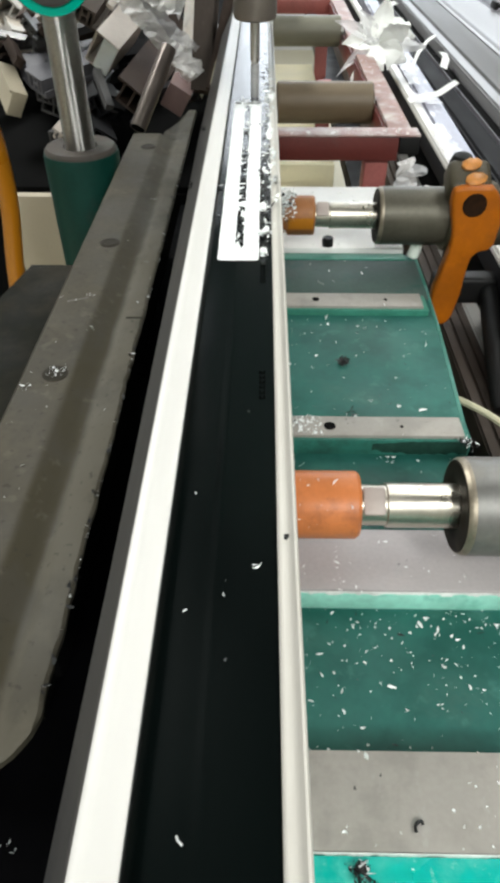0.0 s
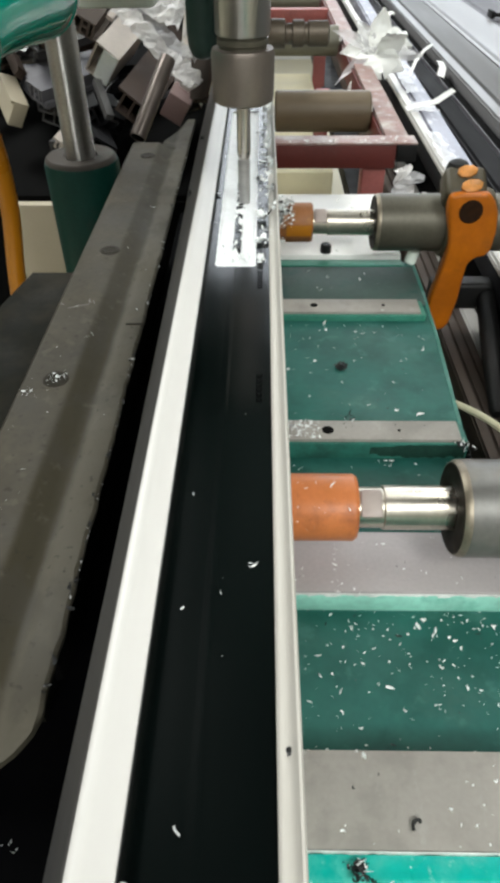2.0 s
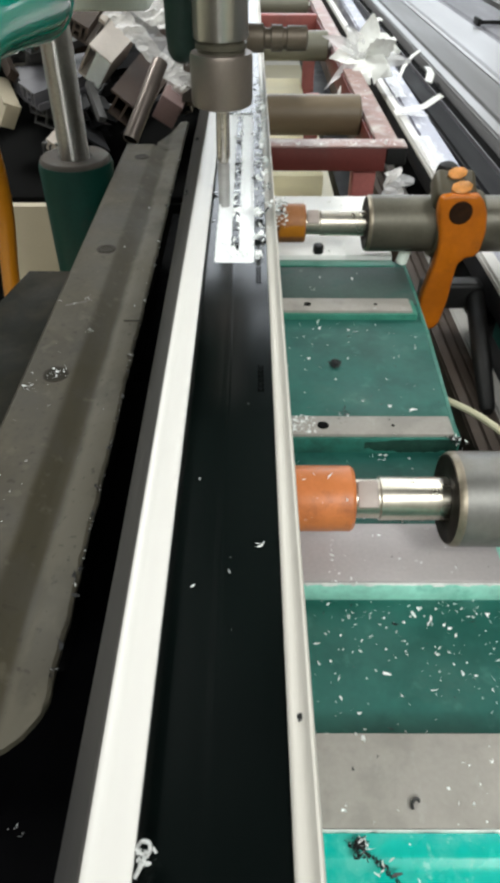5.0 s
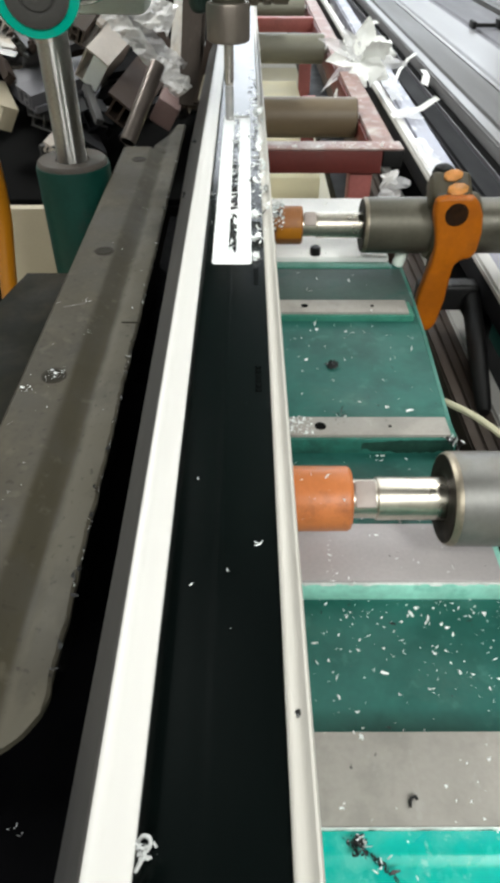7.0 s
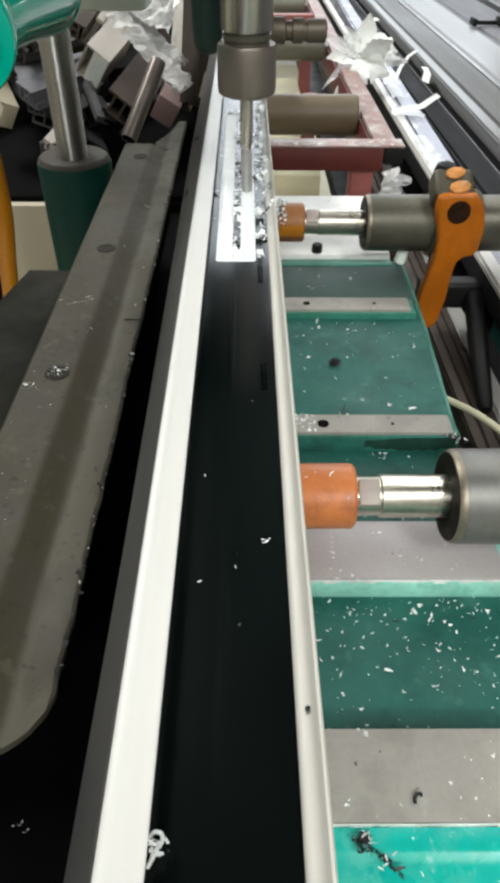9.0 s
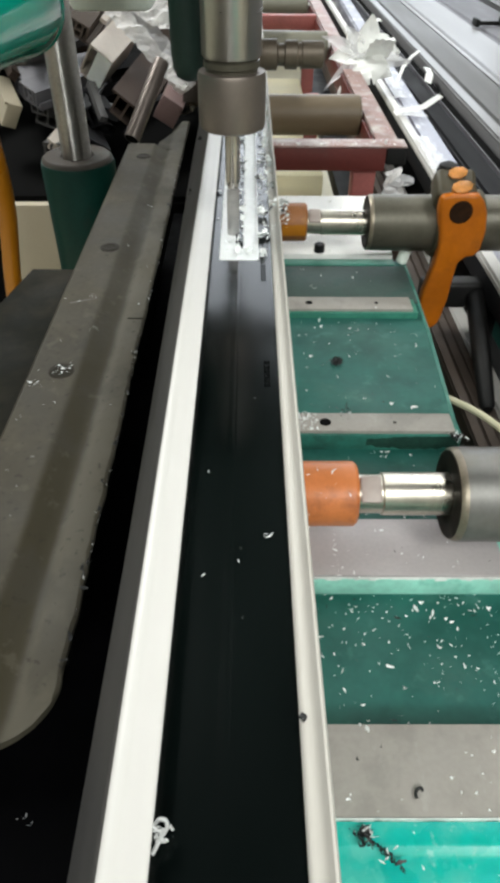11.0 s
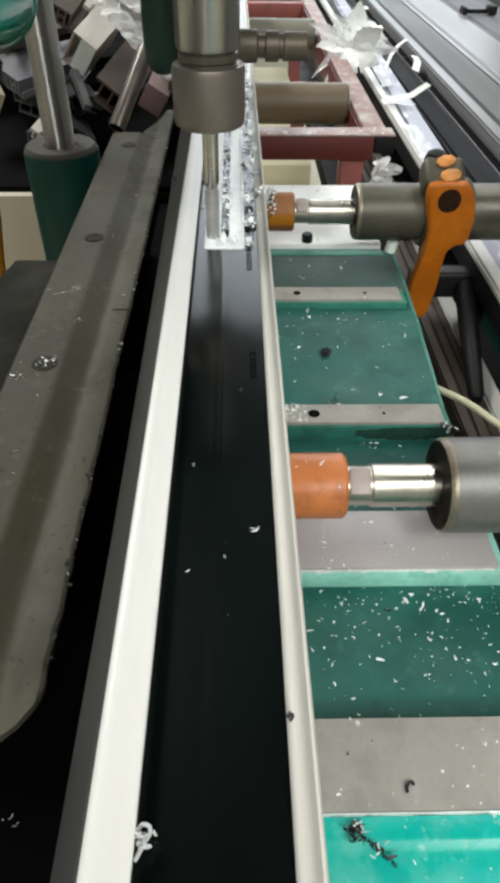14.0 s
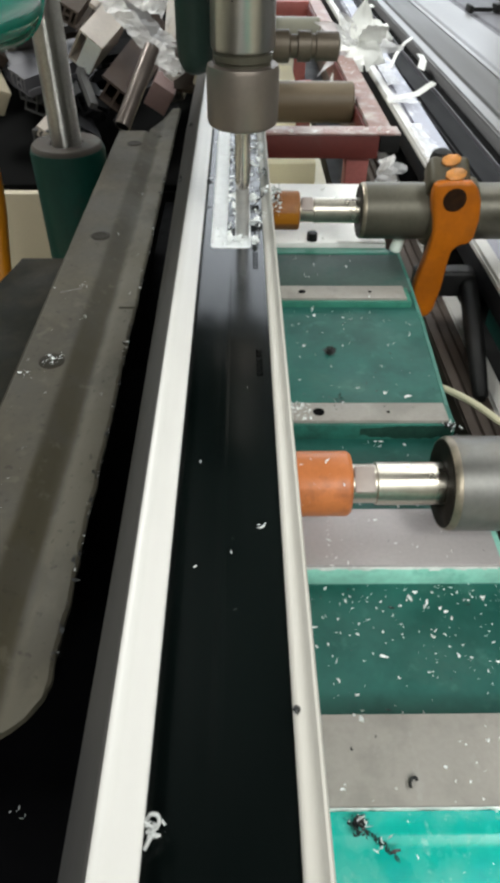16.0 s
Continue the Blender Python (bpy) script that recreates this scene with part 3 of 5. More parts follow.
part("right_flange", prism([(-0.0002, 0.117), (-0.0002, 0.1212), (0.0002, 0.1221), (0.0010, 0.1227), (0.0020, 0.1230), (0.0026, 0.1236), (0.0030, 0.1248), (0.0033, 0.1264), (0.0036, 0.1276), (0.0041, 0.1280), (0.0045, 0.1274), (0.0046, 0.117)], PY0, PY1), M_CREAM, profile, "aged off-white flange with a thin raised edge")
part("centre_ridge", prism([(-0.0172, FZ + 0.00008), (-0.0160, FZ + 0.00011), (-0.0154, FZ + 0.00014), (-0.0149, FZ + 0.00013), (-0.0143, FZ + 0.00009)], PY0, SY0 - 0.002), M_BLACK, profile)
ledge = bmesh.new()
ledge_rings = []
for y, flare in ((PY0, 0.0), (0.12, 0.0), (0.30, 0.0012), (0.50, 0.0030), (PY1, 0.0030)):
    ledge_rings.append([ledge.verts.new(q) for q in ((-0.0363, y, 0.090), (-0.0363, y, 0.1246), (-0.0370, y, 0.1238), (-0.0380, y, 0.1215), (-0.0470 - flare, y, 0.0985), (-0.0475 - flare, y, 0.0965), (-0.0475 - flare, y, 0.090))])
for a, b in zip(ledge_rings, ledge_rings[1:]):
    for j in range(7):
        ledge.faces.new((a[j], a[(j + 1) % 7], b[(j + 1) % 7], b[j]))
ledge.faces.new(ledge_rings[0])
ledge.faces.new(ledge_rings[-1][::-1])
bmesh.ops.recalc_face_normals(ledge, faces=ledge.faces[:])
# The outer side's shade is put into its dark grey colour.
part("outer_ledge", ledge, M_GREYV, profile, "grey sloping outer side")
part("side_wall", box(0.0008, 0.0046, PY0, PY1, TOP + 0.0005, 0.1168), M_CREAM, profile)
# Left wall is near-black: the gap's shade put into its colour.
part("side_wall", box(-0.0470, -0.0385, PY0, PY1, TOP + 0.0005, 0.0896), M_BLACK, profile)
part("bottom_wall", box(-0.0384, 0.0007, PY0, PY1, TOP + 0.0005, TOP + 0.004), M_BLACK, profile)
part("groove_floor", box(SX0 - 0.001, SX1 + 0.001, SY0 - 0.001, SY1 + 0.001, FZ - 0.0030, FZ - 0.0010), M_RAW, profile, "raw white milled groove")


def island():
    own = bmesh.new()
    rows = []
    steps = 70
    for i in range(steps + 1):
        y = SY0 + 0.014 + (SY1 - SY0 - 0.02) * i / steps
        a = -0.0165 + 0.0006 * noise.noise((y * 210, 0.0, 0))
        b = -0.0130 + 0.0008 * noise.noise((y * 190, 7.0, 0))
        z = FZ - 0.0006 + 0.0004 * noise.noise((y * 150, 3, 0))
        rows.append([own.verts.new(p) for p in ((a - 0.0003, y, FZ - 0.005), (a, y, z), (b, y, z), (b + 0.0003, y, FZ - 0.005))])
    for p, q in zip(rows, rows[1:]):
        for j in range(3):
            own.faces.new((p[j], q[j], q[j + 1], p[j + 1]))
    own.faces.new(rows[0])
    own.faces.new(rows[-1][::-1])
    bmesh.ops.recalc_face_normals(own, faces=own.faces[:])
    return own


part("island", island(), M_BLACK, profile, "uncut black strip inside the slot")


def burr():
    """A ragged raw edge round the slot."""
    own = bmesh.new()
    w = 0.0011
    line = [(SX0 + 0.0004, SY0), (SX1 - 0.0004, SY0), (SX1, SY1), (SX0, SY1)]
    for k in range(4):
        (xa, ya), (xb, yb) = line[k], line[(k + 1) % 4]
        n = 12 if k % 2 == 0 else 90
        prev = None
        for i in range(n + 1):
            s = i / n
            x, y = xa + (xb - xa) * s, ya + (yb - ya) * s
            o = w * (0.75 + 0.3 * noise.noise((x * 900, y * 300, k)))
            h = 0.0003 + 0.0003 * noise.noise((x * 700, y * 400, k + 5))
            nx, ny = ((0, -1), (1, 0), (0, 1), (-1, 0))[k]
            cur = [own.verts.new(p) for p in ((x, y, FZ - 0.005), (x, y, FZ + h), (x + nx * o, y + ny * o, FZ + 0.0001))]
            if prev:
                for j in range(2):
                    own.faces.new((prev[j], cur[j], cur[j + 1], prev[j + 1]))
            prev = cur
    bmesh.ops.recalc_face_normals(own, faces=own.faces[:])
    return own


part("slot_edge", burr(), M_RAW, profile, "ragged raw white slot edge")


# ---- the clamps ----
M_RIM = mat("rubbed_rim_steel", (0.30, 0.26, 0.20), 0.42, metal=0.7, vary=0.3, scale=70, fine=500, bump=0.08, dirt=(0.16, 0.13, 0.09), dirt_at=0.58)
# End face turned from the light: shade put into the dark brown.
M_FACE = mat("shaded_end_face", (0.010, 0.0075, 0.0045), 0.6, vary=0.35, scale=70, fine=400, bump=0.15, spec=0.15, dirt=(0.04, 0.03, 0.018), dirt_at=0.62)
def clamp(y, z, tip, neck, nose, end, pad_mat, pad_label, barrel_mat, group="profile clamps"):
    ob = thing("pneumatic_clamp", "pneumatic clamp with %s pressing on the profile" % pad_label, "clamp", group, at=(0, y, z))
    part("pad", lathe([(0.0143, tip), (0.0149, tip + 0.0012), (0.0149, neck - 0.0015), (0.0138, neck)], 48, m=ALONG_X), pad_mat, ob, pad_label)
    rod = part("rod", lathe([(0.0088, neck - 0.001), (0.0089, neck), (0.0089, neck + 0.0115), (0.0098, neck + 0.0120), (0.0098, nose + 0.002)], 40, m=ALONG_X), M_CHROME, ob, "bright chromed rod")
    flat = box(neck + 0.0012, neck + 0.0108, -0.0062, 0.0062, 0.0072, 0.0094, 0.0012, m=pose(0, 0, 0, 32, 0, 0))
    part("wrench_flat", flat, M_FLAT, rod, "dull wrench flat")
    part("barrel", lathe([(0.0216, nose + 0.0026), (0.0217, nose + 0.0034), (0.0217, end), (0.0200, end + 0.002)], 64, m=ALONG_X), barrel_mat, ob, "dull steel cylinder")
    part("rim", lathe([(0.0196, nose - 0.0002), (0.0205, nose - 0.0006), (0.0212, nose + 0.0004), (0.0216, nose + 0.0014), (0.0216, nose + 0.0025)], 64, m=ALONG_X), M_RIM, ob, "rubbed bright rim")
    part("nose_plate", lathe([(0.0102, nose - 0.0006), (0.0112, nose - 0.0012), (0.0150, nose - 0.0010), (0.0198, nose - 0.0009), (0.0204, nose - 0.0004)], 48, m=ALONG_X), M_FACE, ob, "brown end face, its shade painted in")
    return ob


clamp(0.2019, 0.037, 0.0050, 0.0385, 0.0815, 0.30, M_RUBBER, "orange rubber pad", M_CYL)
far_clamp = clamp(0.5087, 0.037, 0.0050, 0.0366, 0.0855, 0.30, M_RUBBER2, "chipped brown rubber pad", M_CYLDARK)
stand = thing("clamp_bracket", "green steel bracket carrying the clamp cylinders", "bracket")
part("upright", box(0.235, 0.262, 0.15, 0.56, -0.10, 0.036, 0.002), M_DKGREEN, stand)
part("foot", box(0.10, 0.262, 0.15, 0.20, -0.10, -0.062, 0.002), M_DKGREEN, stand)

M_BOLT = mat("chipped_orange_paint", (0.60, 0.24, 0.05), 0.45, vary=0.3, scale=120, fine=500, bump=0.2, dirt=(0.20, 0.10, 0.03), dirt_at=0.56)
lever = thing("clamp_lever", "orange enamelled locking lever gripping the far clamp cylinder", "lever")
collar = lathe([(0.0218, -0.019), (0.0250, -0.0185), (0.0262, -0.016), (0.0262, 0.016), (0.0250, 0.0185), (0.0218, 0.019)], 40, m=pose(0.156, 0.5087, 0.037) @ ALONG_X)
# The collar's shaded left side is put into its olive colour.
part("collar", collar, M_OLIVE, lever, "dark olive collar")


def rounded_plate(outline, y0, y1, bevel):
    own = bmesh.new()
    a = [own.verts.new((x, y0, z)) for x, z in outline]
    f = own.faces.new(a)
    ext = bmesh.ops.extrude_face_region(own, geom=[f])
    for v in ext["geom"]:
        if isinstance(v, bmesh.types.BMVert):
            v.co.y = y1
    bmesh.ops.recalc_face_normals(own, faces=own.faces[:])
    bmesh.ops.bevel(own, geom=own.edges[:], offset=bevel, segments=3, profile=0.5, affect="EDGES", clamp_overlap=True)
    return own


arm_line = [(0.1340, 0.0690), (0.1345, 0.0560), (0.1380, 0.0420), (0.1397, 0.0300), (0.1395, 0.0190), (0.1370, 0.0040), (0.1338, -0.0120), (0.1330, -0.0260), (0.1348, -0.0360), (0.1395, -0.0425), (0.1445, -0.0448), (0.1500, -0.0425), (0.1532, -0.0360), (0.1560, -0.0160), (0.1566, 0.0040), (0.1576, 0.0160), (0.1627, 0.0208), (0.1690, 0.0216), (0.1728, 0.0265), (0.1738, 0.0420), (0.1718, 0.0560), (0.1672, 0.0660), (0.1620, 0.0705), (0.1420, 0.0705)]
part("arm", rounded_plate(arm_line, 0.4790, 0.4910, 0.003), M_ORANGE, lever, "broad orange arm, rubbed at the edges")
part("jaw", box(-0.0155, 0.0155, -0.0115, 0.014, -0.010, 0.0095, 0.0048, m=pose(0.1475, 0.4975, 0.0675, 34, 0, 0), seg=4), M_OLIVE, lever, "olive stained jaw")
for dx, dy, w in ((0.0030, -0.0048, 0.0075), (0.0005, 0.0075, 0.0070)):
    part("bolt", lathe([(w * 0.97, 0), (w, 0.0004), (w, 0.0016), (w * 0.85, 0.0022)], 8, m=pose(0.1475, 0.4975, 0.0675, 34, 0, 0) @ pose(dx, dy, 0.0095, 0, 0, 15) @ Matrix.Diagonal((1.12, 0.72, 1, 1))), M_BOLT, lever, "orange painted bolt head")
part("nub", lathe([(0.0085, 0), (0.0088, 0.005), (0.0070, 0.0095), (0.0030, 0.0115)], 20, m=pose(0.1435, 0.5090, 0.0735)), M_BLACKM, lever, "black rounded nub")
# The hole's inner shade and grease put into a dark disc.
part("bore", lathe([(0.0090, 0), (0.0088, 0.0005), (0.0074, 0.0008), (0.0056, 0.0003)], 28, m=pose(0.1508, 0.4792, 0.0575, 90, 0, 0)), mat("greasy_bore", (0.022, 0.009, 0.003), 0.75, spec=0.15, vary=0.5, scale=160), lever, "dark bolt hole")
handle = thing("ratchet_wrench", "black steel ratchet wrench hanging behind the orange lever", "wrench")
part("crosspiece", box(0.140, 0.193, 0.503, 0.521, -0.0385, -0.0145, 0.004, seg=3), M_BLACKM, handle)
part("grip", lathe([(0.0070, 0), (0.0080, 0.002), (0.0076, 0.07), (0.0058, 0.126), (0.004, 0.130)], 20, m=Matrix.Translation((0.1880, 0.508, -0.026)) @ Vector((-0.0155, -0.1230, -0.0300)).to_track_quat("Z", "Y").to_matrix().to_4x4()), M_BLACKM, handle)
part("stem", box(0.146, 0.162, 0.506, 0.520, -0.0135, 0.012, 0.002), M_BLACKM, handle)

plug = thing("plastic_plug", "pale plastic plug standing beside the white plate", "plug")
part("stem", lathe([(0.0040, 0), (0.0048, 0.001), (0.0044, 0.020), (0.0055, 0.0210), (0.0055, 0.0270), (0.0035, 0.0285)], 20, m=pose(0.1185, 0.5070, 0.0034, 0, 14, 0)), M_PALEG, plug)

# ---- the milling head, which moves ----
NUT_Z = 0.167
head = thing("milling_head", "milling spindle with steel quill, collet nut and thin cutter", "milling spindle", at=(-0.0145, 0.2776, NUT_Z))
part("collet_nut", lathe([(0.0060, 0.0005), (0.0125, 0.0), (0.0140, 0.0010), (0.0144, 0.003), (0.0144, 0.0205), (0.0138, 0.0222), (0.0100, 0.0226)], 48), M_NUT, head, "brownish blued steel collet nut")
part("groove_ring", lathe([(0.0108, 0.022), (0.0108, 0.0235), (0.0116, 0.0240), (0.0116, 0.0262), (0.0108, 0.0266), (0.0108, 0.028)], 40), M_CYLDARK, head)
part("quill", lathe([(0.0118, 0.0275), (0.0124, 0.0285), (0.0124, 0.20)], 48), M_QUILL, head, "turned steel quill")
cutter = part("cutter", lathe([(0.0024, -0.026), (0.0031, -0.0240), (0.0033, -0.0225), (0.0033, 0.002)], 24), M_BRASSY, head, "thin straw-coloured cutter shank")
part("flute", lathe([(0.0024, -0.0505), (0.0029, -0.0500), (0.0030, -0.0270), (0.0028, -0.0262)], 24), M_SPIN, cutter, "cutting end, smooth with its own spin")
part("casting", lathe([(0.003, 0.012), (0.0055, 0.0135), (0.0072, 0.017), (0.0078, 0.024), (0.0078, 0.20)], 36, m=pose(-0.0200, 0.030, 0.0)), mat("grimy_green", (0.016, 0.035, 0.028), 0.5, vary=0.25, scale=30, spec=0.3), head, "dark green cast housing")
fit_m = pose(0.0035, 0.030, 0.0225) @ ALONG_X @ Matrix.Diagonal((0.95, 0.95, 0.80, 1))
part("air_fitting", lathe([(0.0059, 0.004), (0.0066, 0.005), (0.0066, 0.020), (0.0047, 0.021), (0.0047, 0.0245), (0.0061, 0.025), (0.0061, 0.0315), (0.0050, 0.032), (0.0050, 0.034), (0.0058, 0.0345), (0.0058, 0.046), (0.0039, 0.047)], 28, m=fit_m), mat("bronzed_metal", (0.115, 0.092, 0.068), 0.5, metal=0.4, vary=0.2, scale=60), head, "brown metal air fitting")
part("body", box(-0.055, 0.060, 0.018, 0.105, 0.082, 0.42, 0.010, seg=3), M_DKGREEN, head, "dark green cast head body")

part("carriage_arm", box(-0.135, -0.046, 0.10, 0.32, 0.050, 0.14, 0.004), M_DKGREEN, head, "dark green carriage arm")
# Unseen cover added to keep the quill out of the channel's reflection.
part("quill_cover", box(-0.030, 0.030, -0.022, 0.0175, 0.078, 0.42, 0.006, seg=3), M_DKGREEN, head, "unseen dark green cover added before the quill")

# ---- the round knob on the carriage side, which moves too ----
knob = thing("teal_housing", "glossy teal cast housing with a grey disc face", "machine housing", at=(-0.1255, 0.452, 0.2022))
TEAL_M = pose(0, 0, 0, -80, 0, 14) @ Matrix.Diagonal((0.90, 0.90, 0.90, 1))
part("shell", lathe([(0.0215, -0.004), (0.0260, -0.0035), (0.0275, 0.000), (0.0275, 0.010), (0.0265, 0.016), (0.024, 0.020)], 48, m=TEAL_M), M_TEAL, knob)
part("disc", lathe([(0.004, -0.0050), (0.0045, -0.0062), (0.0095, -0.0060), (0.0100, -0.0046), (0.0112, -0.0046), (0.0117, -0.0060), (0.0180, -0.0062), (0.0198, -0.0056), (0.0202, -0.002)], 40, m=TEAL_M), M_ALUG, knob, "dull grey turned disc")
barrel_q = Vector((-0.0035, 0.1598, -0.0016)).to_track_quat("Z", "Y").to_matrix().to_4x4()
BARREL = [(0.0140, 0.008), (0.0155, 0.016), (0.0165, 0.060), (0.0195, 0.105), (0.0225, 0.132), (0.0236, 0.148), (0.0236, 0.1535), (0.0243, 0.1545), (0.0243, 0.1575), (0.0236, 0.1585)] + [(0.0236 * math.cos(radians(k)), 0.1598 + 0.0150 * math.sin(radians(k))) for k in (8, 20, 35, 50, 65, 80)]
part("barrel", lathe(BARREL, 48, m=barrel_q), M_TEAL, knob, "glossy teal barrel with a rounded end")

# ---- guide post ----
M_SLEEVE = mat("deep_green_paint", (0.0028, 0.038, 0.028), 0.5, spec=0.3, vary=0.25, scale=30, fine=250, bump=0.1, dirt=(0.02, 0.03, 0.024), dirt_at=0.64)
post = thing("guide_post", "chromed guide rod in a dark green painted sleeve", "guide post", at=(-0.1632, 0.600, 0))
M_ROD = turned(mat("rod_steel", (0.56, 0.545, 0.52), 0.355, metal=1.0, vary=0.25, scale=25, fine=400, bump=0.02), 1.0)
part("rod", lathe([(0.0128, 0.055), (0.0128, 0.40)], 48), M_ROD, post, "chromed rod")
part("sleeve", lathe([(0.0320, -0.22), (0.0326, 0.052), (0.0318, 0.0560)], 48), M_SLEEVE, post)
part("cap_ring", lathe([(0.0312, 0.0555), (0.0308, 0.0580), (0.0290, 0.0600), (0.0150, 0.0595), (0.0138, 0.058)], 48), mat("dusty_brown", (0.058, 0.048, 0.040), 0.8, vary=0.3, scale=60, fine=300, bump=0.3, dirt=(0.05, 0.07, 0.055), dirt_at=0.6), post, "dusty brown top face")
part("stand", box(-0.0468, 0.0382, -0.05, 0.05, FLOOR_Z, -0.22, 0.004), M_DKGREEN, post)
bracket = thing("top_bracket", "pale green painted bracket beside the guide rod", "bracket")
part("arm", box(-0.174, -0.099, 0.70, 0.75, 0.1535, 0.20, 0.006), M_PALEG, bracket)
part("column", box(-0.44, -0.41, 0.70, 0.75, FLOOR_Z, 0.20, 0.004), M_PALEG, bracket)
part("arm", box(-0.41, -0.1745, 0.705, 0.745, 0.170, 0.198, 0.004), M_PALEG, bracket)

hose = thing("air_hose", "amber yellow air hose hanging beside the machine", "hose")
part("tube", sweep([(-0.252, 0.585, 0.16), (-0.2315, 0.580, 0.088), (-0.2295, 0.580, 0.025), (-0.2390, 0.580, -0.0416), (-0.250, 0.58, -0.12), (-0.28, 0.56, -0.35), (-0.30, 0.55, FLOOR_Z + 0.009)], 0.0082), M_HOSE, hose)

# ---- the roller table behind ----
table = thing("roller_table", "red oxide painted steel roller table with worn edges", "roller table")
part("cross_bar", box(-0.035, 0.1372, 0.720, 0.745, 0.0065, 0.030, 0.001), M_RED, table)
part("cross_bar", box(-0.035, 0.129, 1.565, 1.590, 0.005, 0.030, 0.001), M_REDLIT, table)
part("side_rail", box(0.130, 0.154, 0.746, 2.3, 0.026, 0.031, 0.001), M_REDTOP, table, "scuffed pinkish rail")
# Solid black block; the open tube's inner shade is put into its colour.
part("tube_end", box(0.1380, 0.1590, 0.7200, 0.745, 0.0130, 0.0298, 0.001), M_BLACKM, table, "black block in place of an open tube end")
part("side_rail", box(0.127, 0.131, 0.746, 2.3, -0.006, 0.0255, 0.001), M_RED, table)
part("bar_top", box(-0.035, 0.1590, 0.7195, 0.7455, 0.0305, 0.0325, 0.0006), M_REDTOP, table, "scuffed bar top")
for x, y in ((0.1050, 0.725), (-0.035, 0.725), (0.1050, 1.565), (-0.035, 1.565)):
    part("post", box(x, x + 0.0245, y, y + 0.024, FLOOR_Z, 0.0055 if y < 1 else 0.0045, 0.001), M_REDLIT, table)
part("brace", box(0.0760, 0.0960, 1.06, 1.08, -0.35, 0.0, 0.001), M_REDLIT, table)


def roller(y, z, r, material, x0=0.012, x1=0.122):
    ob = thing("roller", "long conveyor roller resting across the table frame", "roller", "table rollers", at=(0, y, z))
    part("barrel", lathe([(r * 0.9, x0), (r, x0 + 0.002), (r, x1 - 0.002), (r * 0.9, x1)], 40, m=ALONG_X), material, ob)
    part("axle", lathe([(0.006, x0 - 0.004), (0.006, x1 + 0.006)], 16, m=ALONG_X), M_STEEL, ob)
    return ob


roller(0.865, 0.0250, 0.0228, M_ROLL, x1=0.1265)
roller(1.265, 0.0285, 0.0222, M_ROLLG, x1=0.1225)
roller(1.75, 0.0230, 0.0225, M_ROLLG, x1=0.1225)


def plain(name, label, category, bm, material, group=""):
    ob = thing(name, label, category, group)
    part("body", bm, material, ob)
    return ob


plain("cardboard_box", "pale cream cardboard box on the floor under the table", "box", box(-0.08, 0.096, 0.93, 1.5, FLOOR_Z + 0.001, -0.07, 0.004), M_CARD)
plain("cardboard_box", "pale cream cardboard box on the floor under the table", "box", box(-0.08, 0.088, 0.66, 0.90, FLOOR_Z + 0.001, -0.12, 0.004), M_CARD)

# ---- long profiles stacked at the other side ----
def long_profile(x0, x1, z0, z1, material, label, y0=0.45, y1=3.0, bar_mat=None, skew=0.0):
    """skew: how far it swings in x for each metre of y, about y = 0.9."""
    ob = thing("stock_profile", label, "window profile", "stacked stock profiles")
    xm = (x0 + x1) / 2
    ob.matrix_world = Matrix.Translation((xm, 0.9, 0)) @ Matrix.Rotation(-math.atan(skew), 4, "Z") @ Matrix.Translation((-xm, -0.9, 0))
    h = z1 - z0
    w = x1 - x0
    zm = z1 - h * 0.25
    part("bar", prism([(x0, z0), (x1, z0), (x1, zm), (x0, zm)], y0, y1, bevel=0.0004), bar_mat or material, ob)
    part("raised_web", prism([(x0 + w * 0.10, zm + 0.0002), (x1 - w * 0.06, zm + 0.0002), (x1 - w * 0.07, z1), (x0 + w * 0.14, z1), (x0 + w * 0.12, z1 - h * 0.06)], y0, y1), material, ob)
    part("side_lip", prism([(x0, zm + 0.0002), (x0 + w * 0.09, zm + 0.0002), (x0 + w * 0.08, z1 - h * 0.10), (x0, z1 - h * 0.10)], y0, y1), material, ob)
    return ob


rack = thing("stock_rack", "dark steel rack carrying long stock profiles", "rack")
for y in (0.62, 1.4, 2.4):
    part("arm", box(0.182, 1.2, y, y + 0.03, -0.049, -0.0262, 0.001), M_BLACKM, rack)
    part("lower_arm", box(0.150, 1.2, y, y + 0.03, -0.109, -0.0862, 0.001), M_BLACKM, rack)
    part("upright", box(0.80, 0.83, y, y + 0.03, FLOOR_Z, -0.0265, 0.001), M_BLACKM, rack)
# Black sheet added to hide the floor, in place of shade below.
part("shade_sheet", box(0.125, 1.2, 0.05, 2.6, -0.135, -0.110, 0.001), M_BLACKM, rack)
# The white profile's shaded sides are put into a charcoal body colour.
long_profile(0.1935, 0.2060, -0.026, 0.0, M_WHITE, "long white vinyl stock profile, sides painted charcoal", 0.30, bar_mat=M_DARKV)
long_profile(0.2066, 0.2350, -0.026, -0.001, M_LILAC, "long film-wrapped silvery stock profile", 0.40, skew=0.02)
charcoal = long_profile(0.2375, 0.2690, -0.026, -0.0015, M_DARKV, "long charcoal vinyl stock profile with a pale edge", 0.34, skew=0.0)
part("pale_edge", prism([(0.2692, -0.026), (0.2710, -0.026), (0.2710, 0.0008), (0.2692, 0.0010)], 0.34, 3.0), M_GREYS, charcoal, "thin pale edge")
# Near-black bar added where there is only a shaded gap.
long_profile(0.2745, 0.3010, -0.026, -0.014, M_SHADE, "near-black strip filling the gap between stock profiles", 0.2)
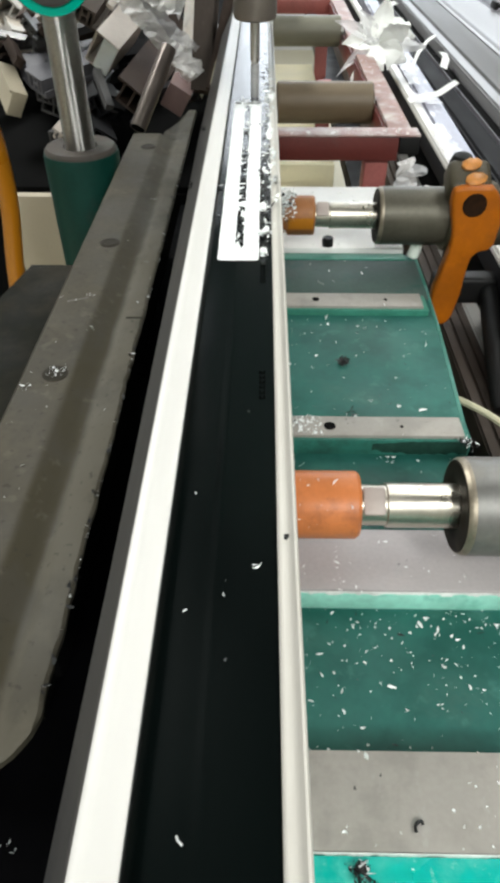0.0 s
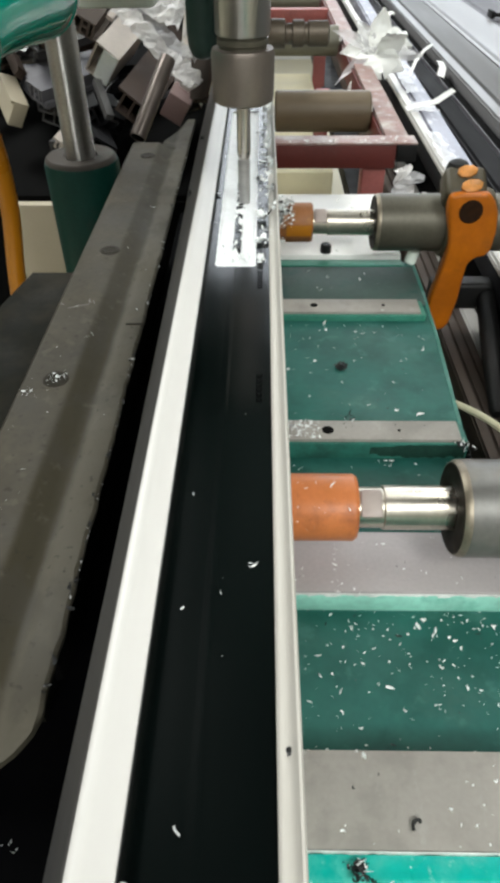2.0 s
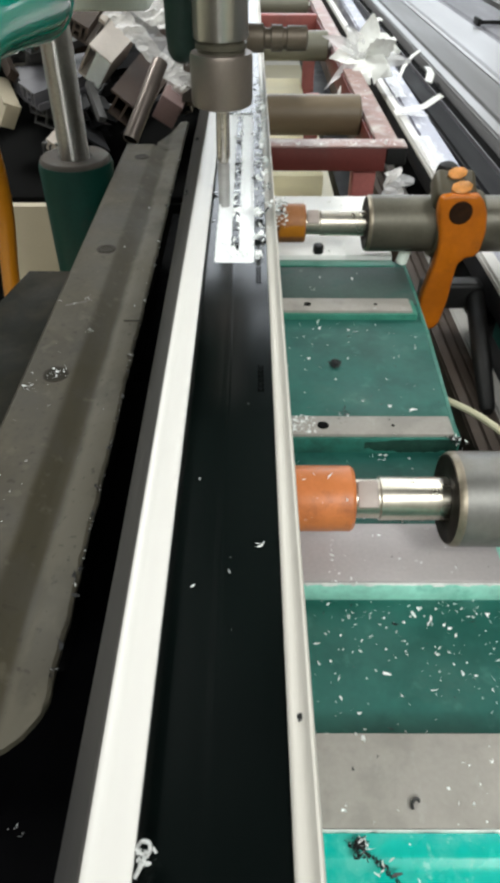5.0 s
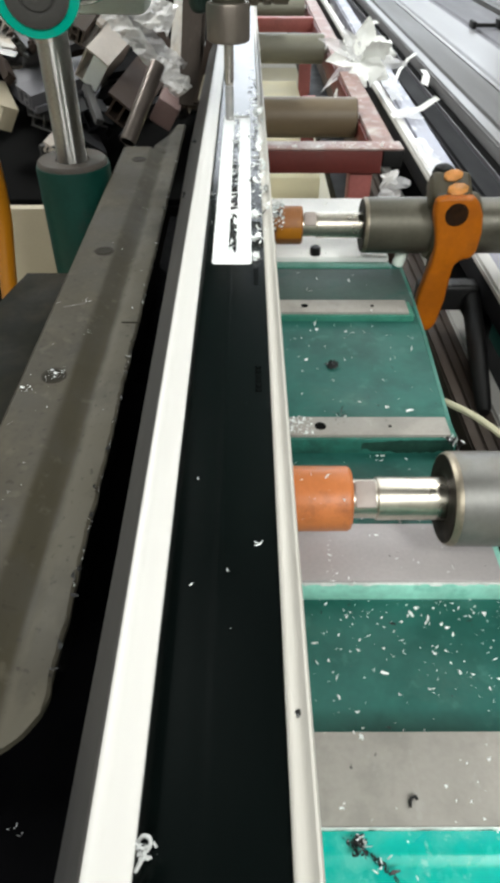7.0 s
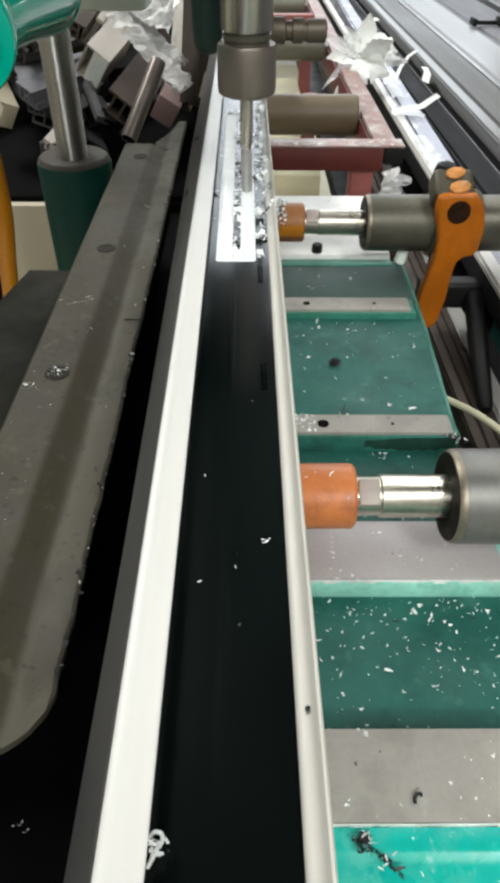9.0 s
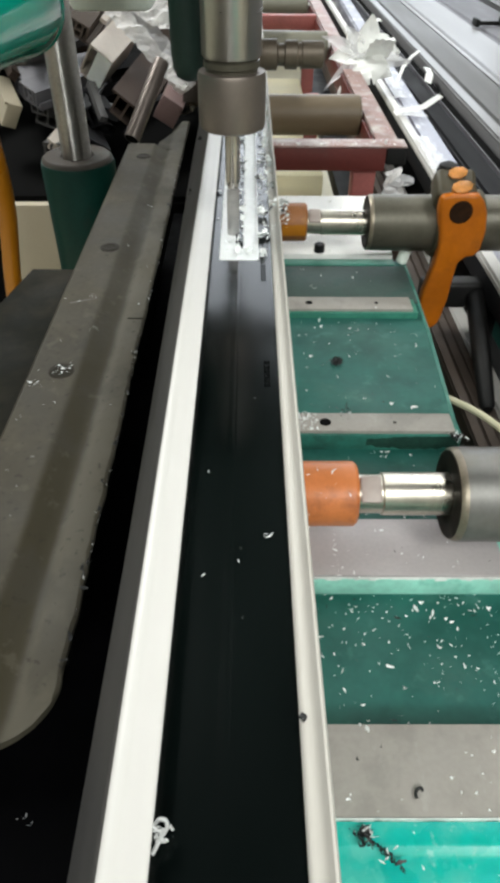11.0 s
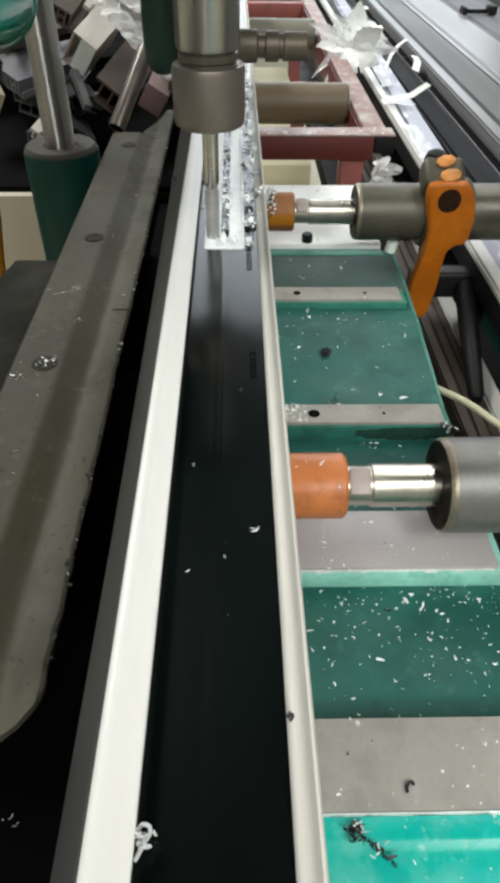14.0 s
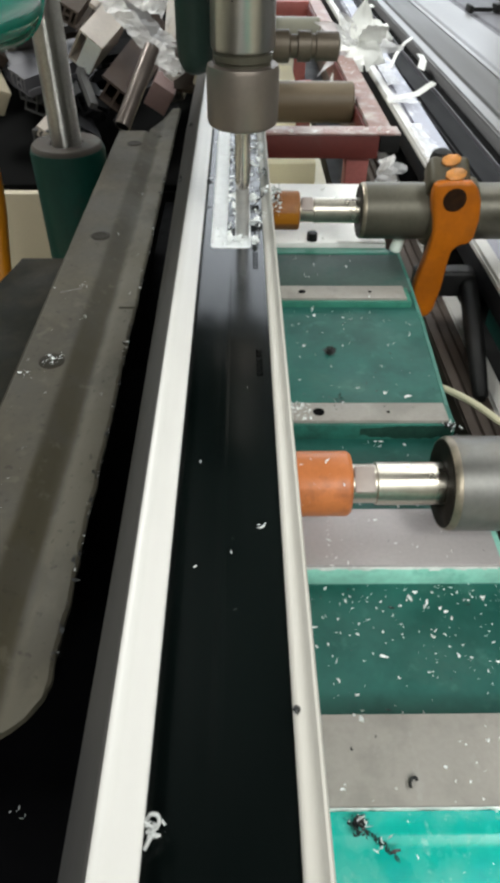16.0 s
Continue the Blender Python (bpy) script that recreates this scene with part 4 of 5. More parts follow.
long_profile(0.3030, 0.3200, -0.026, 0.001, M_ALU, "long thin bright aluminium stock profile", 0.2)
long_profile(0.3205, 0.3840, -0.026, 0.0, M_ALUG, "long dull grey aluminium stock profile", 0.2)
long_profile(0.3850, 0.4780, -0.026, 0.002, M_ALU, "long bright aluminium stock profile", 0.2)
long_profile(0.4800, 0.60, -0.026, 0.0, M_GREYS, "long light grey vinyl stock profile", 0.2)
long_profile(0.602, 0.80, -0.026, 0.01, M_ALUG, "long dull grey aluminium stock profile", 0.2)
hook = thing("rack_hook", "small black steel hook lying across the stock profiles", "hook")
part("bar", box(0.484, 0.532, 1.648, 1.656, 0.0022, 0.0100, 0.0015), M_BLACKM, hook)
part("end_plate", box(0.476, 0.4835, 1.625, 1.662, 0.0022, 0.016, 0.0015), M_BLACKM, hook)
part("end_plate", box(0.5325, 0.548, 1.630, 1.662, 0.0022, 0.018, 0.0015), M_BLACKM, hook)
for x0, x1, mt, lab in ((0.1555, 0.1640, M_BROWNS, "long brown vinyl stock profile"), (0.1650, 0.1730, M_BROWNS, "long brown vinyl stock profile"), (0.1738, 0.1815, M_BROWNS, "long brown vinyl stock profile"), (0.1822, 0.1960, M_WHITE, "long narrow white vinyl stock profile")):
    long_profile(x0, x1, -0.085, -0.061, mt, lab, 0.12, 2.2)


def tape_curl(pts, w):
    own = bmesh.new()
    prev = None
    for i, p in enumerate(pts):
        p = Vector(p)
        d = (Vector(pts[min(i + 1, len(pts) - 1)]) - Vector(pts[max(i - 1, 0)])).normalized()
        u = d.cross(Vector((0.2, -0.5, 0.9))).normalized() * w
        cur = [own.verts.new(q) for q in (p - u, p + u)]
        if prev:
            own.faces.new((prev[0], cur[0], cur[1], prev[1]))
        prev = cur
    return own


for width, pts in ((0.0026, [(0.2266, 1.150, 0.002), (0.240, 1.185, 0.014), (0.262, 1.235, 0.020), (0.2927, 1.3218, 0.012)]), (0.0042, [(0.1890, 0.955, 0.004), (0.206, 0.966, 0.005), (0.2323, 0.975, 0.008), (0.250, 0.995, 0.012), (0.2692, 1.0350, 0.008)]), (0.0060, [(0.2720, 1.225, 0.004), (0.2830, 1.205, 0.010), (0.2800, 1.165, 0.010), (0.2700, 1.1300, 0.004)]), (0.0052, [(0.2580, 1.640, 0.003), (0.2680, 1.660, 0.010), (0.2800, 1.675, 0.008)])):
    tape = thing("tape_scrap", "curled strip of white protective tape on the stock profiles", "tape", "tape scraps")
    part("strip", tape_curl(pts, width), M_FILM, tape)


def film_patch(x0, x1, y0, y1, z, seed):
    """A torn, rumpled sheet lying along a profile."""
    own = bmesh.new()
    nx, ny = 7, 40
    grid = []
    for j in range(ny + 1):
        y = y0 + (y1 - y0) * j / ny
        xm = 0.02 * (y - 0.9)
        e0 = 0.0040 * noise.noise((y * 60, seed, 0)) + 0.002 * noise.noise((y * 190, seed, 4))
        e1 = 0.0060 * noise.noise((y * 50, seed + 9, 0)) + 0.003 * noise.noise((y * 170, seed, 8))
        line = []
        for i in range(nx + 1):
            q = i / nx
            x = (x0 + e0) * (1 - q) + (x1 + e1) * q + xm
            line.append(own.verts.new((x, y, z + 0.0022 * noise.noise((x * 120, y * 70, seed)) + 0.0014 * noise.noise((x * 420, y * 260, seed)))))
        grid.append(line)
    for a, b in zip(grid, grid[1:]):
        for i in range(nx):
            own.faces.new((a[i], a[i + 1], b[i + 1], b[i]))
    return own


for box4, seed in (((0.1990, 0.2150, 0.620, 0.860), 2.0), ((0.1960, 0.2280, 0.945, 0.990), 5.0), ((0.2010, 0.2190, 1.040, 1.230), 8.0)):
    scrap = thing("film_scrap", "torn crinkled clear film lying on the silvery profile", "plastic film", "film scraps")
    part("sheet", film_patch(*box4, 0.0035, seed), M_SHEET, scrap)

# ---- heap of offcuts ----
rng = random.Random(4)
heap_mats = [(M_BROWNV, "brown"), (M_GREYV2, "light grey"), (M_GREYV2, "light grey"), (M_DARKV, "charcoal"), (M_CREAM, "off-white")]


def grid_section(xs, zs, solid, length):
    """A section of filled cells between the lines xs and zs, drawn out along y."""
    own = bmesh.new()
    seen = {}

    def v(i, j, k):
        if (i, j, k) not in seen:
            seen[(i, j, k)] = own.verts.new((xs[i], length * k, zs[j]))
        return seen[(i, j, k)]

    nx, nz = len(xs) - 1, len(zs) - 1
    for i in range(nx):
        for j in range(nz):
            if not solid(i, j):
                continue
            for k in (0, 1):
                own.faces.new((v(i, j, k), v(i + 1, j, k), v(i + 1, j + 1, k), v(i, j + 1, k)))
            for di, dj, a, b in ((-1, 0, (i, j), (i, j + 1)), (1, 0, (i + 1, j), (i + 1, j + 1)), (0, -1, (i, j), (i + 1, j)), (0, 1, (i, j + 1), (i + 1, j + 1))):
                if not (0 <= i + di < nx and 0 <= j + dj < nz and solid(i + di, j + dj)):
                    own.faces.new((v(*a, 0), v(*b, 0), v(*b, 1), v(*a, 1)))
    bmesh.ops.recalc_face_normals(own, faces=own.faces[:])
    return own


def offcut(c, size, turn, material, tone, length):
    ob = thing("profile_offcut", "short %s vinyl profile offcut lying in the scrap heap" % tone, "offcut", "heap of offcuts", at=c)
    ob.rotation_euler = [radians(a) for a in turn]
    w, h = size
    t = 0.0024
    kind = int(abs(c[0] * 977 + c[1] * 613)) % 3
    xs = [-1.45 * w, -w, -w + t, -0.2 * w - t / 2, -0.2 * w + t / 2, 0.45 * w - t / 2, 0.45 * w + t / 2, w - t, w, 1.4 * w, 1.4 * w + t]
    zs = [-h, -h + t, -t / 2, t / 2, h - t, h]

    def solid(i, j):
        if i == 0:
            return kind > 0 and j == 4
        if i == 8:
            return kind == 2 and j == 0
        if i == 9:
            return kind == 2 and j < 2
        if j in (0, 4) or i in (1, 3, 7):
            return True
        return kind > 0 and (i == 5 or (kind == 2 and i == 4 and j == 2))

    part("hollow_section", grid_section(xs, zs, solid, length), material, ob, smooth=False)
    return ob


def placed_offcut(p0, p1, size, roll, material, tone):
    p0, p1 = Vector(p0), Vector(p1)
    m = (p1 - p0).to_track_quat("Y", "Z").to_matrix().to_4x4() @ Matrix.Rotation(radians(roll), 4, "Y")
    e = m.to_euler()
    return offcut(p0, size, [math.degrees(a) for a in e], material, tone, (p1 - p0).length)


big_cut = placed_offcut((-0.1905, 0.862, 0.0765), (-0.1640, 0.930, 0.098), (0.0150, 0.0215), 40, M_BEIGEV, "pinkish beige")
part("torn_film_cap", box(-0.0040, 0.0148, -0.0012, -0.0004, -0.0205, 0.0205, 0.0002), M_CHIP, big_cut, "white film over the cut end")
placed_offcut((-0.150, 0.810, 0.040), (-0.118, 1.08, 0.060), (0.018, 0.012), 38, M_BROWNV, "brown")
pipe = thing("pipe_offcut", "dull grey-brown pipe offcut with dark open mouth in the heap", "pipe", at=(-0.138, 0.750, 0.029))
pm = Vector((0.0243, 0.05, 0.0485)).to_track_quat("Z", "Y").to_matrix().to_4x4()
part("tube", lathe([(0.0074, 0.002), (0.0076, 0.0), (0.0084, 0.0), (0.0086, 0.001), (0.0086, 0.095)], 32, m=pm), mat("dull_silver_tube", (0.15, 0.125, 0.11), 0.33, metal=0.5, vary=0.2, scale=40, fine=300), pipe)
# The pipe's inner shade put into a near-black disc.
part("mouth", lathe([(0.0073, 0.0006), (0.0074, 0.0018), (0.0060, 0.0019)], 24, m=pm), M_SHADE, pipe, "dark open mouth")
pink_cut = placed_offcut((-0.106, 0.840, 0.034), (-0.100, 1.10, 0.040), (0.0135, 0.0135), 32, M_PINKV, "pinkish brown")
part("end_cap", box(-0.0135, 0.0135, -0.0014, -0.0002, -0.0135, 0.0135, 0.0003), M_PINKV, pink_cut)
placed_offcut((-0.290, 0.880, 0.052), (-0.195, 0.945, 0.060), (0.016, 0.012), 10, M_GREYS, "silvery grey")
placed_offcut((-0.255, 0.870, 0.020), (-0.240, 1.05, 0.030), (0.018, 0.014), 20, M_GREYV, "dark grey")
placed_offcut((-0.205, 0.830, 0.026), (-0.260, 1.00, 0.040), (0.016, 0.012), -20, M_DARKV, "charcoal")
placed_offcut((-0.185, 0.780, 0.006), (-0.240, 0.95, 0.010), (0.014, 0.010), 35, M_DARKV, "charcoal")
placed_offcut((-0.240, 0.800, 0.000), (-0.200, 0.96, 0.004), (0.012, 0.010), 0, M_GREYV, "dark grey")
placed_offcut((-0.170, 1.02, 0.115), (-0.090, 1.20, 0.120), (0.020, 0.010), 20, M_BROWNV, "brown")
placed_offcut((-0.260, 1.00, 0.085), (-0.180, 1.24, 0.100), (0.022, 0.016), -30, M_GREYV2, "light grey")
placed_offcut((-0.330, 1.00, 0.090), (-0.300, 1.26, 0.095), (0.022, 0.016), 40, M_GREYV2, "light grey")
placed_offcut((-0.310, 0.960, 0.070), (-0.400, 1.16, 0.100), (0.014, 0.012), 15, M_GREYV2, "light grey")
placed_offcut((-0.105, 1.10, 0.070), (-0.070, 1.50, 0.085), (0.010, 0.010), 20, M_BEIGEV, "pinkish beige")
placed_offcut((-0.100, 0.95, 0.012), (-0.085, 1.30, 0.020), (0.013, 0.010), -15, M_GREYV, "dark grey")
placed_offcut((-0.268, 0.842, 0.050), (-0.215, 0.900, 0.058), (0.0125, 0.0090), 15, M_GREYS, "silvery grey")
cream_cut = placed_offcut((-0.292, 0.835, 0.030), (-0.315, 0.880, 0.050), (0.0085, 0.0150), 24, M_CREAMB, "cream")
part("end_cap", box(-0.0085, 0.0085, -0.0014, -0.0002, -0.0150, 0.0150, 0.0003), M_CREAMB, cream_cut)
placed_offcut((-0.238, 0.800, 0.004), (-0.222, 0.860, 0.016), (0.0080, 0.0060), 38, M_BEIGEV, "pinkish beige")
placed_offcut((-0.262, 0.850, 0.036), (-0.236, 0.900, 0.040), (0.0130, 0.0090), 6, M_GREYV, "dark grey")
placed_offcut((-0.176, 0.800, 0.036), (-0.196, 0.850, 0.062), (0.0045, 0.0035), 20, M_GREYV, "dark grey")
placed_offcut((-0.212, 0.890, 0.110), (-0.196, 0.960, 0.130), (0.0130, 0.0100), 30, M_BROWNS, "faded brown")
placed_offcut((-0.180, 0.890, 0.118), (-0.160, 0.925, 0.140), (0.0040, 0.0030), 45, M_BEIGEV, "pinkish beige")
placed_offcut((-0.0760, 0.850, 0.040), (-0.0690, 0.920, 0.150), (0.0090, 0.0060), 12, M_BROWNS, "faded brown")
placed_offcut((-0.0640, 0.822, 0.050), (-0.0420, 0.860, 0.130), (0.0052, 0.0050), 30, M_BROWNV, "brown")
placed_offcut((-0.0580, 0.802, 0.058), (-0.0510, 0.815, 0.080), (0.0032, 0.0026), 20, M_CREAMB, "cream")
placed_offcut((-0.0880, 0.930, 0.060), (-0.0800, 1.020, 0.150), (0.0120, 0.0080), -25, M_GREYV2, "light grey")
for i in range(16):
    mt, tone = rng.choice(((M_DARKV, "charcoal"), (M_GREYV, "dark grey"), (M_BROWNV, "brown"), (M_GREYS, "silvery grey")))
    x, y = (rng.uniform(-0.32, -0.215), rng.uniform(0.86, 0.93)) if i < 9 else (rng.uniform(-0.20, -0.15), rng.uniform(0.83, 0.89))
    z = rng.uniform(0.060, 0.105) if i < 9 else rng.uniform(0.000, 0.030)
    if i >= 9:
        mt, tone = M_DARKV, "charcoal"
    offcut((x, y, z), (rng.uniform(0.004, 0.009), rng.uniform(0.003, 0.006)), (rng.uniform(-25, 30), rng.uniform(-70, 70), rng.uniform(-80, 70)), mt, tone, rng.uniform(0.04, 0.10))
for i in range(60):
    mt, tone = rng.choice(heap_mats)
    y = rng.uniform(0.95, 1.9)
    x = rng.uniform(-0.58, -0.24) - (y - 0.9) * 0.10
    offcut((x, y, rng.uniform(-0.04, 0.06) + (y - 0.95) * 0.10), (rng.uniform(0.008, 0.022), rng.uniform(0.006, 0.014)), (rng.uniform(-12, 18), rng.uniform(-60, 60), rng.uniform(-75, 30)), mt, tone, rng.uniform(0.08, 0.34))
bin_ob = thing("scrap_bin", "dark steel scrap bin heaped with profile offcuts", "bin")
# Bin panels near-black: shade under the heap put into the colour.
part("panel", box(-0.90, -0.070, 0.735, 0.740, FLOOR_Z, -0.036, 0.001), M_SHADE, bin_ob)
part("bottom", box(-0.90, -0.070, 0.741, 2.2, -0.20, -0.030, 0.002), M_SHADE, bin_ob)
board = thing("cream_board", "cream painted board standing behind the guide post", "board")
part("panel", box(-0.285, -0.190, 0.718, 0.730, FLOOR_Z, -0.032, 0.001), M_CREAMB, board)

# ---- film ----
def petal(c, d, side, ln, wide, k, droop=0.35, crease=1.0):
    own = bmesh.new()
    c, d, side = Vector(c), Vector(d).normalized(), Vector(side).normalized()
    prev = None
    for i in range(15):
        s = i / 14
        w = wide * (0.12 + math.sin(math.pi * min(1, s * 0.86 + 0.07)) ** 0.8) * (1 - 0.8 * s ** 4)
        p = c + d * ln * s + Vector((0, 0, -droop * ln * s * s))
        up = side.cross(d)
        cur = []
        for j in range(7):
            q = (j - 3) / 3
            cr = 0.3 * wide * crease * noise.noise((q * 2.3 + k, s * 7, k * 1.7)) + 0.25 * crease * wide * noise.noise((q * 5 + k, s * 15, k * 1.7)) + 0.3 * wide * abs(q) ** 1.5
            cur.append(own.verts.new(p + side * w * q + up * cr))
        if prev:
            for j in range(6):
                own.faces.new((prev[j], cur[j], cur[j + 1], prev[j + 1]))
        prev = cur
    return own


film_knot = thing("film_knot", "crumpled milky plastic film knotted round the table rail", "plastic film")
KC = (0.162, 1.10, 0.042)
for k, (d, side, ln, wide, droop) in enumerate((((0.15, 0.3, 0.9), (1, -0.1, 0), 0.060, 0.013, 0.05), ((0.9, 0.25, 0.35), (0, 0.4, 0.9), 0.062, 0.022, 0.25), ((-0.9, -0.05, 0.25), (0, 0.7, 0.7), 0.055, 0.013, 0.3), ((-0.55, -0.5, -0.2), (0.7, 0.3, 0.6), 0.060, 0.016, 0.5), ((0.1, -0.7, 0.1), (1, 0.1, 0.2), 0.045, 0.024, 0.5), ((0.55, -0.2, 0.6), (0.5, 0.6, -0.5), 0.058, 0.020, 0.2), ((-0.4, 0.4, 0.6), (0.8, 0.3, 0.4), 0.050, 0.016, 0.2), ((0.8, -0.4, -0.05), (0.2, 0.6, 0.7), 0.045, 0.015, 0.3))):
    part("film_petal", petal(KC, d, side, ln, wide * 1.15, k, droop, 0.55), M_FILM, film_knot)
for k, (d, side, ln, wide, droop) in enumerate((((-0.95, 0.1, 0.55), (0.1, 0.6, 0.8), 0.075, 0.009, 0.15), ((-0.8, -0.3, 0.0), (0.3, 0.5, 0.8), 0.062, 0.012, 0.6), ((-0.35, -0.6, -0.25), (0.9, -0.2, 0.2), 0.070, 0.014, 0.6), ((0.95, 0.0, 0.05), (0.1, 0.7, 0.6), 0.070, 0.012, 0.1), ((-0.6, 0.2, 0.9), (0.7, 0.4, 0.4), 0.055, 0.010, 0.1))):
    part("film_petal", petal(KC, d, side, ln, wide, k + 80, droop, 1.0), M_SHEET, film_knot)
def crumple(c, d, side, ln, wide, k, lift=0.005):
    """A crushed sheet: sharp little facets that follow no direction."""
    own = bmesh.new()
    c, d, side = Vector(c), Vector(d).normalized(), Vector(side).normalized()
    up = d.cross(side).normalized()
    nu, nv = max(8, int(ln / 0.0042)), max(4, int(wide * 2 / 0.0042))
    grid = []
    for i in range(nu + 1):
        line = []
        for j in range(nv + 1):
            u, v = i / nu, j / nv - 0.5
            ragged = 1 + 0.45 * noise.noise((u * 9, k, 2 if v > 0 else 5))
            q = c + d * ln * u + side * wide * 2 * v * ragged
            h = lift * noise.noise((q.x * 70 + k, q.y * 70, q.z * 70)) + 0.55 * lift * noise.noise((q.x * 190, q.y * 190 + k, q.z * 190))
            slip = 0.4 * lift * noise.noise((q.x * 130, k, q.z * 130))
            line.append(own.verts.new(q + up * h + side * slip))
        grid.append(line)
    for a, b in zip(grid, grid[1:]):
        for j in range(nv):
            own.faces.new((a[j], a[j + 1], b[j + 1]))
            own.faces.new((a[j], b[j + 1], b[j]))
    return own


film_sheet = thing("film_sheet", "long crumpled clear film trailing over the offcuts", "plastic film")
for k, (c, d, side, ln, wide) in enumerate((((-0.162, 0.850, 0.139), (0.72, -0.10, -0.70), (0.55, 0.65, 0.50), 0.112, 0.0110), ((-0.152, 0.870, 0.150), (0.85, -0.1, -0.35), (0.25, 0.75, 0.55), 0.066, 0.020), ((-0.100, 0.842, 0.080), (0.55, 0.02, -0.60), (0.75, 0.2, 0.5), 0.030, 0.012))):
    part("film_fold", crumple(c, d, side, ln, wide, k + 100, 0.008), M_CLEAR, film_sheet, smooth=False)
film_wrap = thing("film_wrap", "crumpled clear plastic film over the offcuts", "plastic film")
for k, (c, d, side, ln, wide) in enumerate((((-0.146, 0.862, 0.134), (0.72, 0.0, -0.66), (0.6, 0.3, 0.7), 0.085, 0.009), ((-0.112, 0.880, 0.094), (0.42, 0.1, -0.6), (0.8, 0.4, 0.4), 0.050, 0.011))):
    part("film_fold", crumple(c, d, side, ln, wide, k + 20, 0.008), M_SHEET, film_wrap, smooth=False)

bag = thing("film_bag", "crumpled clear plastic film behind the table bar", "plastic film")
for k, (c, d, side, ln, wide) in enumerate((((0.140, 0.700, -0.020), (0.5, 0.1, 0.8), (0.8, 0.3, -0.3), 0.034, 0.010), ((0.150, 0.705, -0.018), (-0.2, 0.2, 0.9), (0.9, 0.1, 0.3), 0.030, 0.009), ((0.146, 0.690, -0.030), (0.6, -0.3, 0.5), (0.2, 0.9, 0.4), 0.030, 0.009))):
    part("film_fold", crumple(c, d, side, ln, wide, k + 60, 0.010), M_CLEAR if k else M_SHEET, bag, smooth=False)
cable = thing("cable", "pale yellowish cable lying beside the bed", "cable")
part("sheath", sweep([(0.118, 0.36, -0.025), (0.131, 0.349, -0.022), (0.157, 0.320, -0.024), (0.22, 0.27, -0.06), (0.3, 0.2, -0.3)], 0.0024, 8), M_CABLE, cable)


# ---- chips ----
def chips(places, material, size, seed, fat=1.0):
    """Many little curled shavings in one mesh. places: (x, y, z)."""
    r = random.Random(seed)
    verts, faces = [], []
    for x, y, z in places:
        big = r.choice((0.35, 0.45, 0.6, 0.8, 1.0, 1.5))
        a, curl, ln, w = r.uniform(0, 6.28), r.uniform(0.3, 4.2), size * big * r.uniform(0.8, 1.6), size * big * r.uniform(0.07, 0.21) * fat
        tilt = r.uniform(-0.9, 0.9)
        flip = r.uniform(0, 1.2)
        base = len(verts)
        for i in range(7):
            s = (i / 6 - 0.5) * curl
            px, pz = ln / curl * math.sin(s), ln / curl * (1 - math.cos(s))
            lift = pz * math.cos(flip)
            slide = pz * math.sin(flip)
            for side in (-1, 1):
                lx, ly, lz = px, slide + side * w * (1 - 0.55 * abs(i - 3) / 3) * r.uniform(0.7, 1.2), lift + side * w * tilt * (0.4 + i / 6)
                verts.append((x + lx * math.cos(a) - ly * math.sin(a), y + lx * math.sin(a) + ly * math.cos(a), z + max(0, lz + w * abs(tilt)) + 0.0001))
        for i in range(6):
            q = base + 2 * i
            faces.append((q, q + 1, q + 3, q + 2))
    me = bpy.data.meshes.new("chips")
    me.from_pydata(verts, [], faces)
    me.materials.append(material)
    return me


def strew(name, label, places, material, size, seed, fat=1.0):
    return tagged(new(name, chips(places, material, size, seed, fat)), label, "shavings", kind="stuff")


rng = random.Random(11)
RIBS = ((-0.115, 0.073), (0.0725, 0.1085), (0.1755, 0.2120), (0.2770, 0.2955), (0.4155, 0.4365))


def on_bed(y0, y1, n, x0=0.008, x1=0.110):
    out = []
    for _ in range(n):
        x, y = rng.uniform(x0, x1), rng.uniform(y0, y1)
        z = TOP - 0.001 if any(a <= y <= b for a, b in RIBS) else FAR_Z + 0.0002 if y > 0.2955 else BASE
        if any(a <= y <= b for a, b in ((0.0745, 0.1075), (0.1765, 0.211), (0.2785, 0.295), (0.4172, 0.4355))):
            z = TOP
        out.append((x, y, z))
    return out


def clump(c, r, n, spread_z=0.002):
    return [(c[0] + rng.gauss(0, r), c[1] + rng.gauss(0, r), c[2] + rng.uniform(0, spread_z)) for _ in range(n)]


strew("bed_chips", "small white vinyl shavings strewn on the green bed", on_bed(0.110, 0.176, 130) + on_bed(0.130, 0.172, 70, 0.03) + on_bed(0.165, 0.1752, 34, 0.02) + on_bed(0.055, 0.11, 40) + on_bed(0.176, 0.28, 70) + on_bed(0.30, 0.42, 40) + on_bed(0.42, 0.50, 16) + [(0.031 + rng.uniform(-0.0006, 0.0006), 0.176 + 0.003 * i, TOP) for i in range(11)], M_CHIP, 0.0015, 1, 1.5)
strew("bay_chips", "white vinyl shavings strewn in the middle bay", on_bed(0.30, 0.414, 26) + on_bed(0.395, 0.414, 12) + on_bed(0.44, 0.488, 12), M_CHIP, 0.0025, 43, 1.6)
strew("bay_dark_chips", "tuft of black shavings in the middle bay", clump((0.0496, 0.3581, FAR_Z), 0.0021, 46), M_CHIPDARK, 0.0030, 44, 1.3)
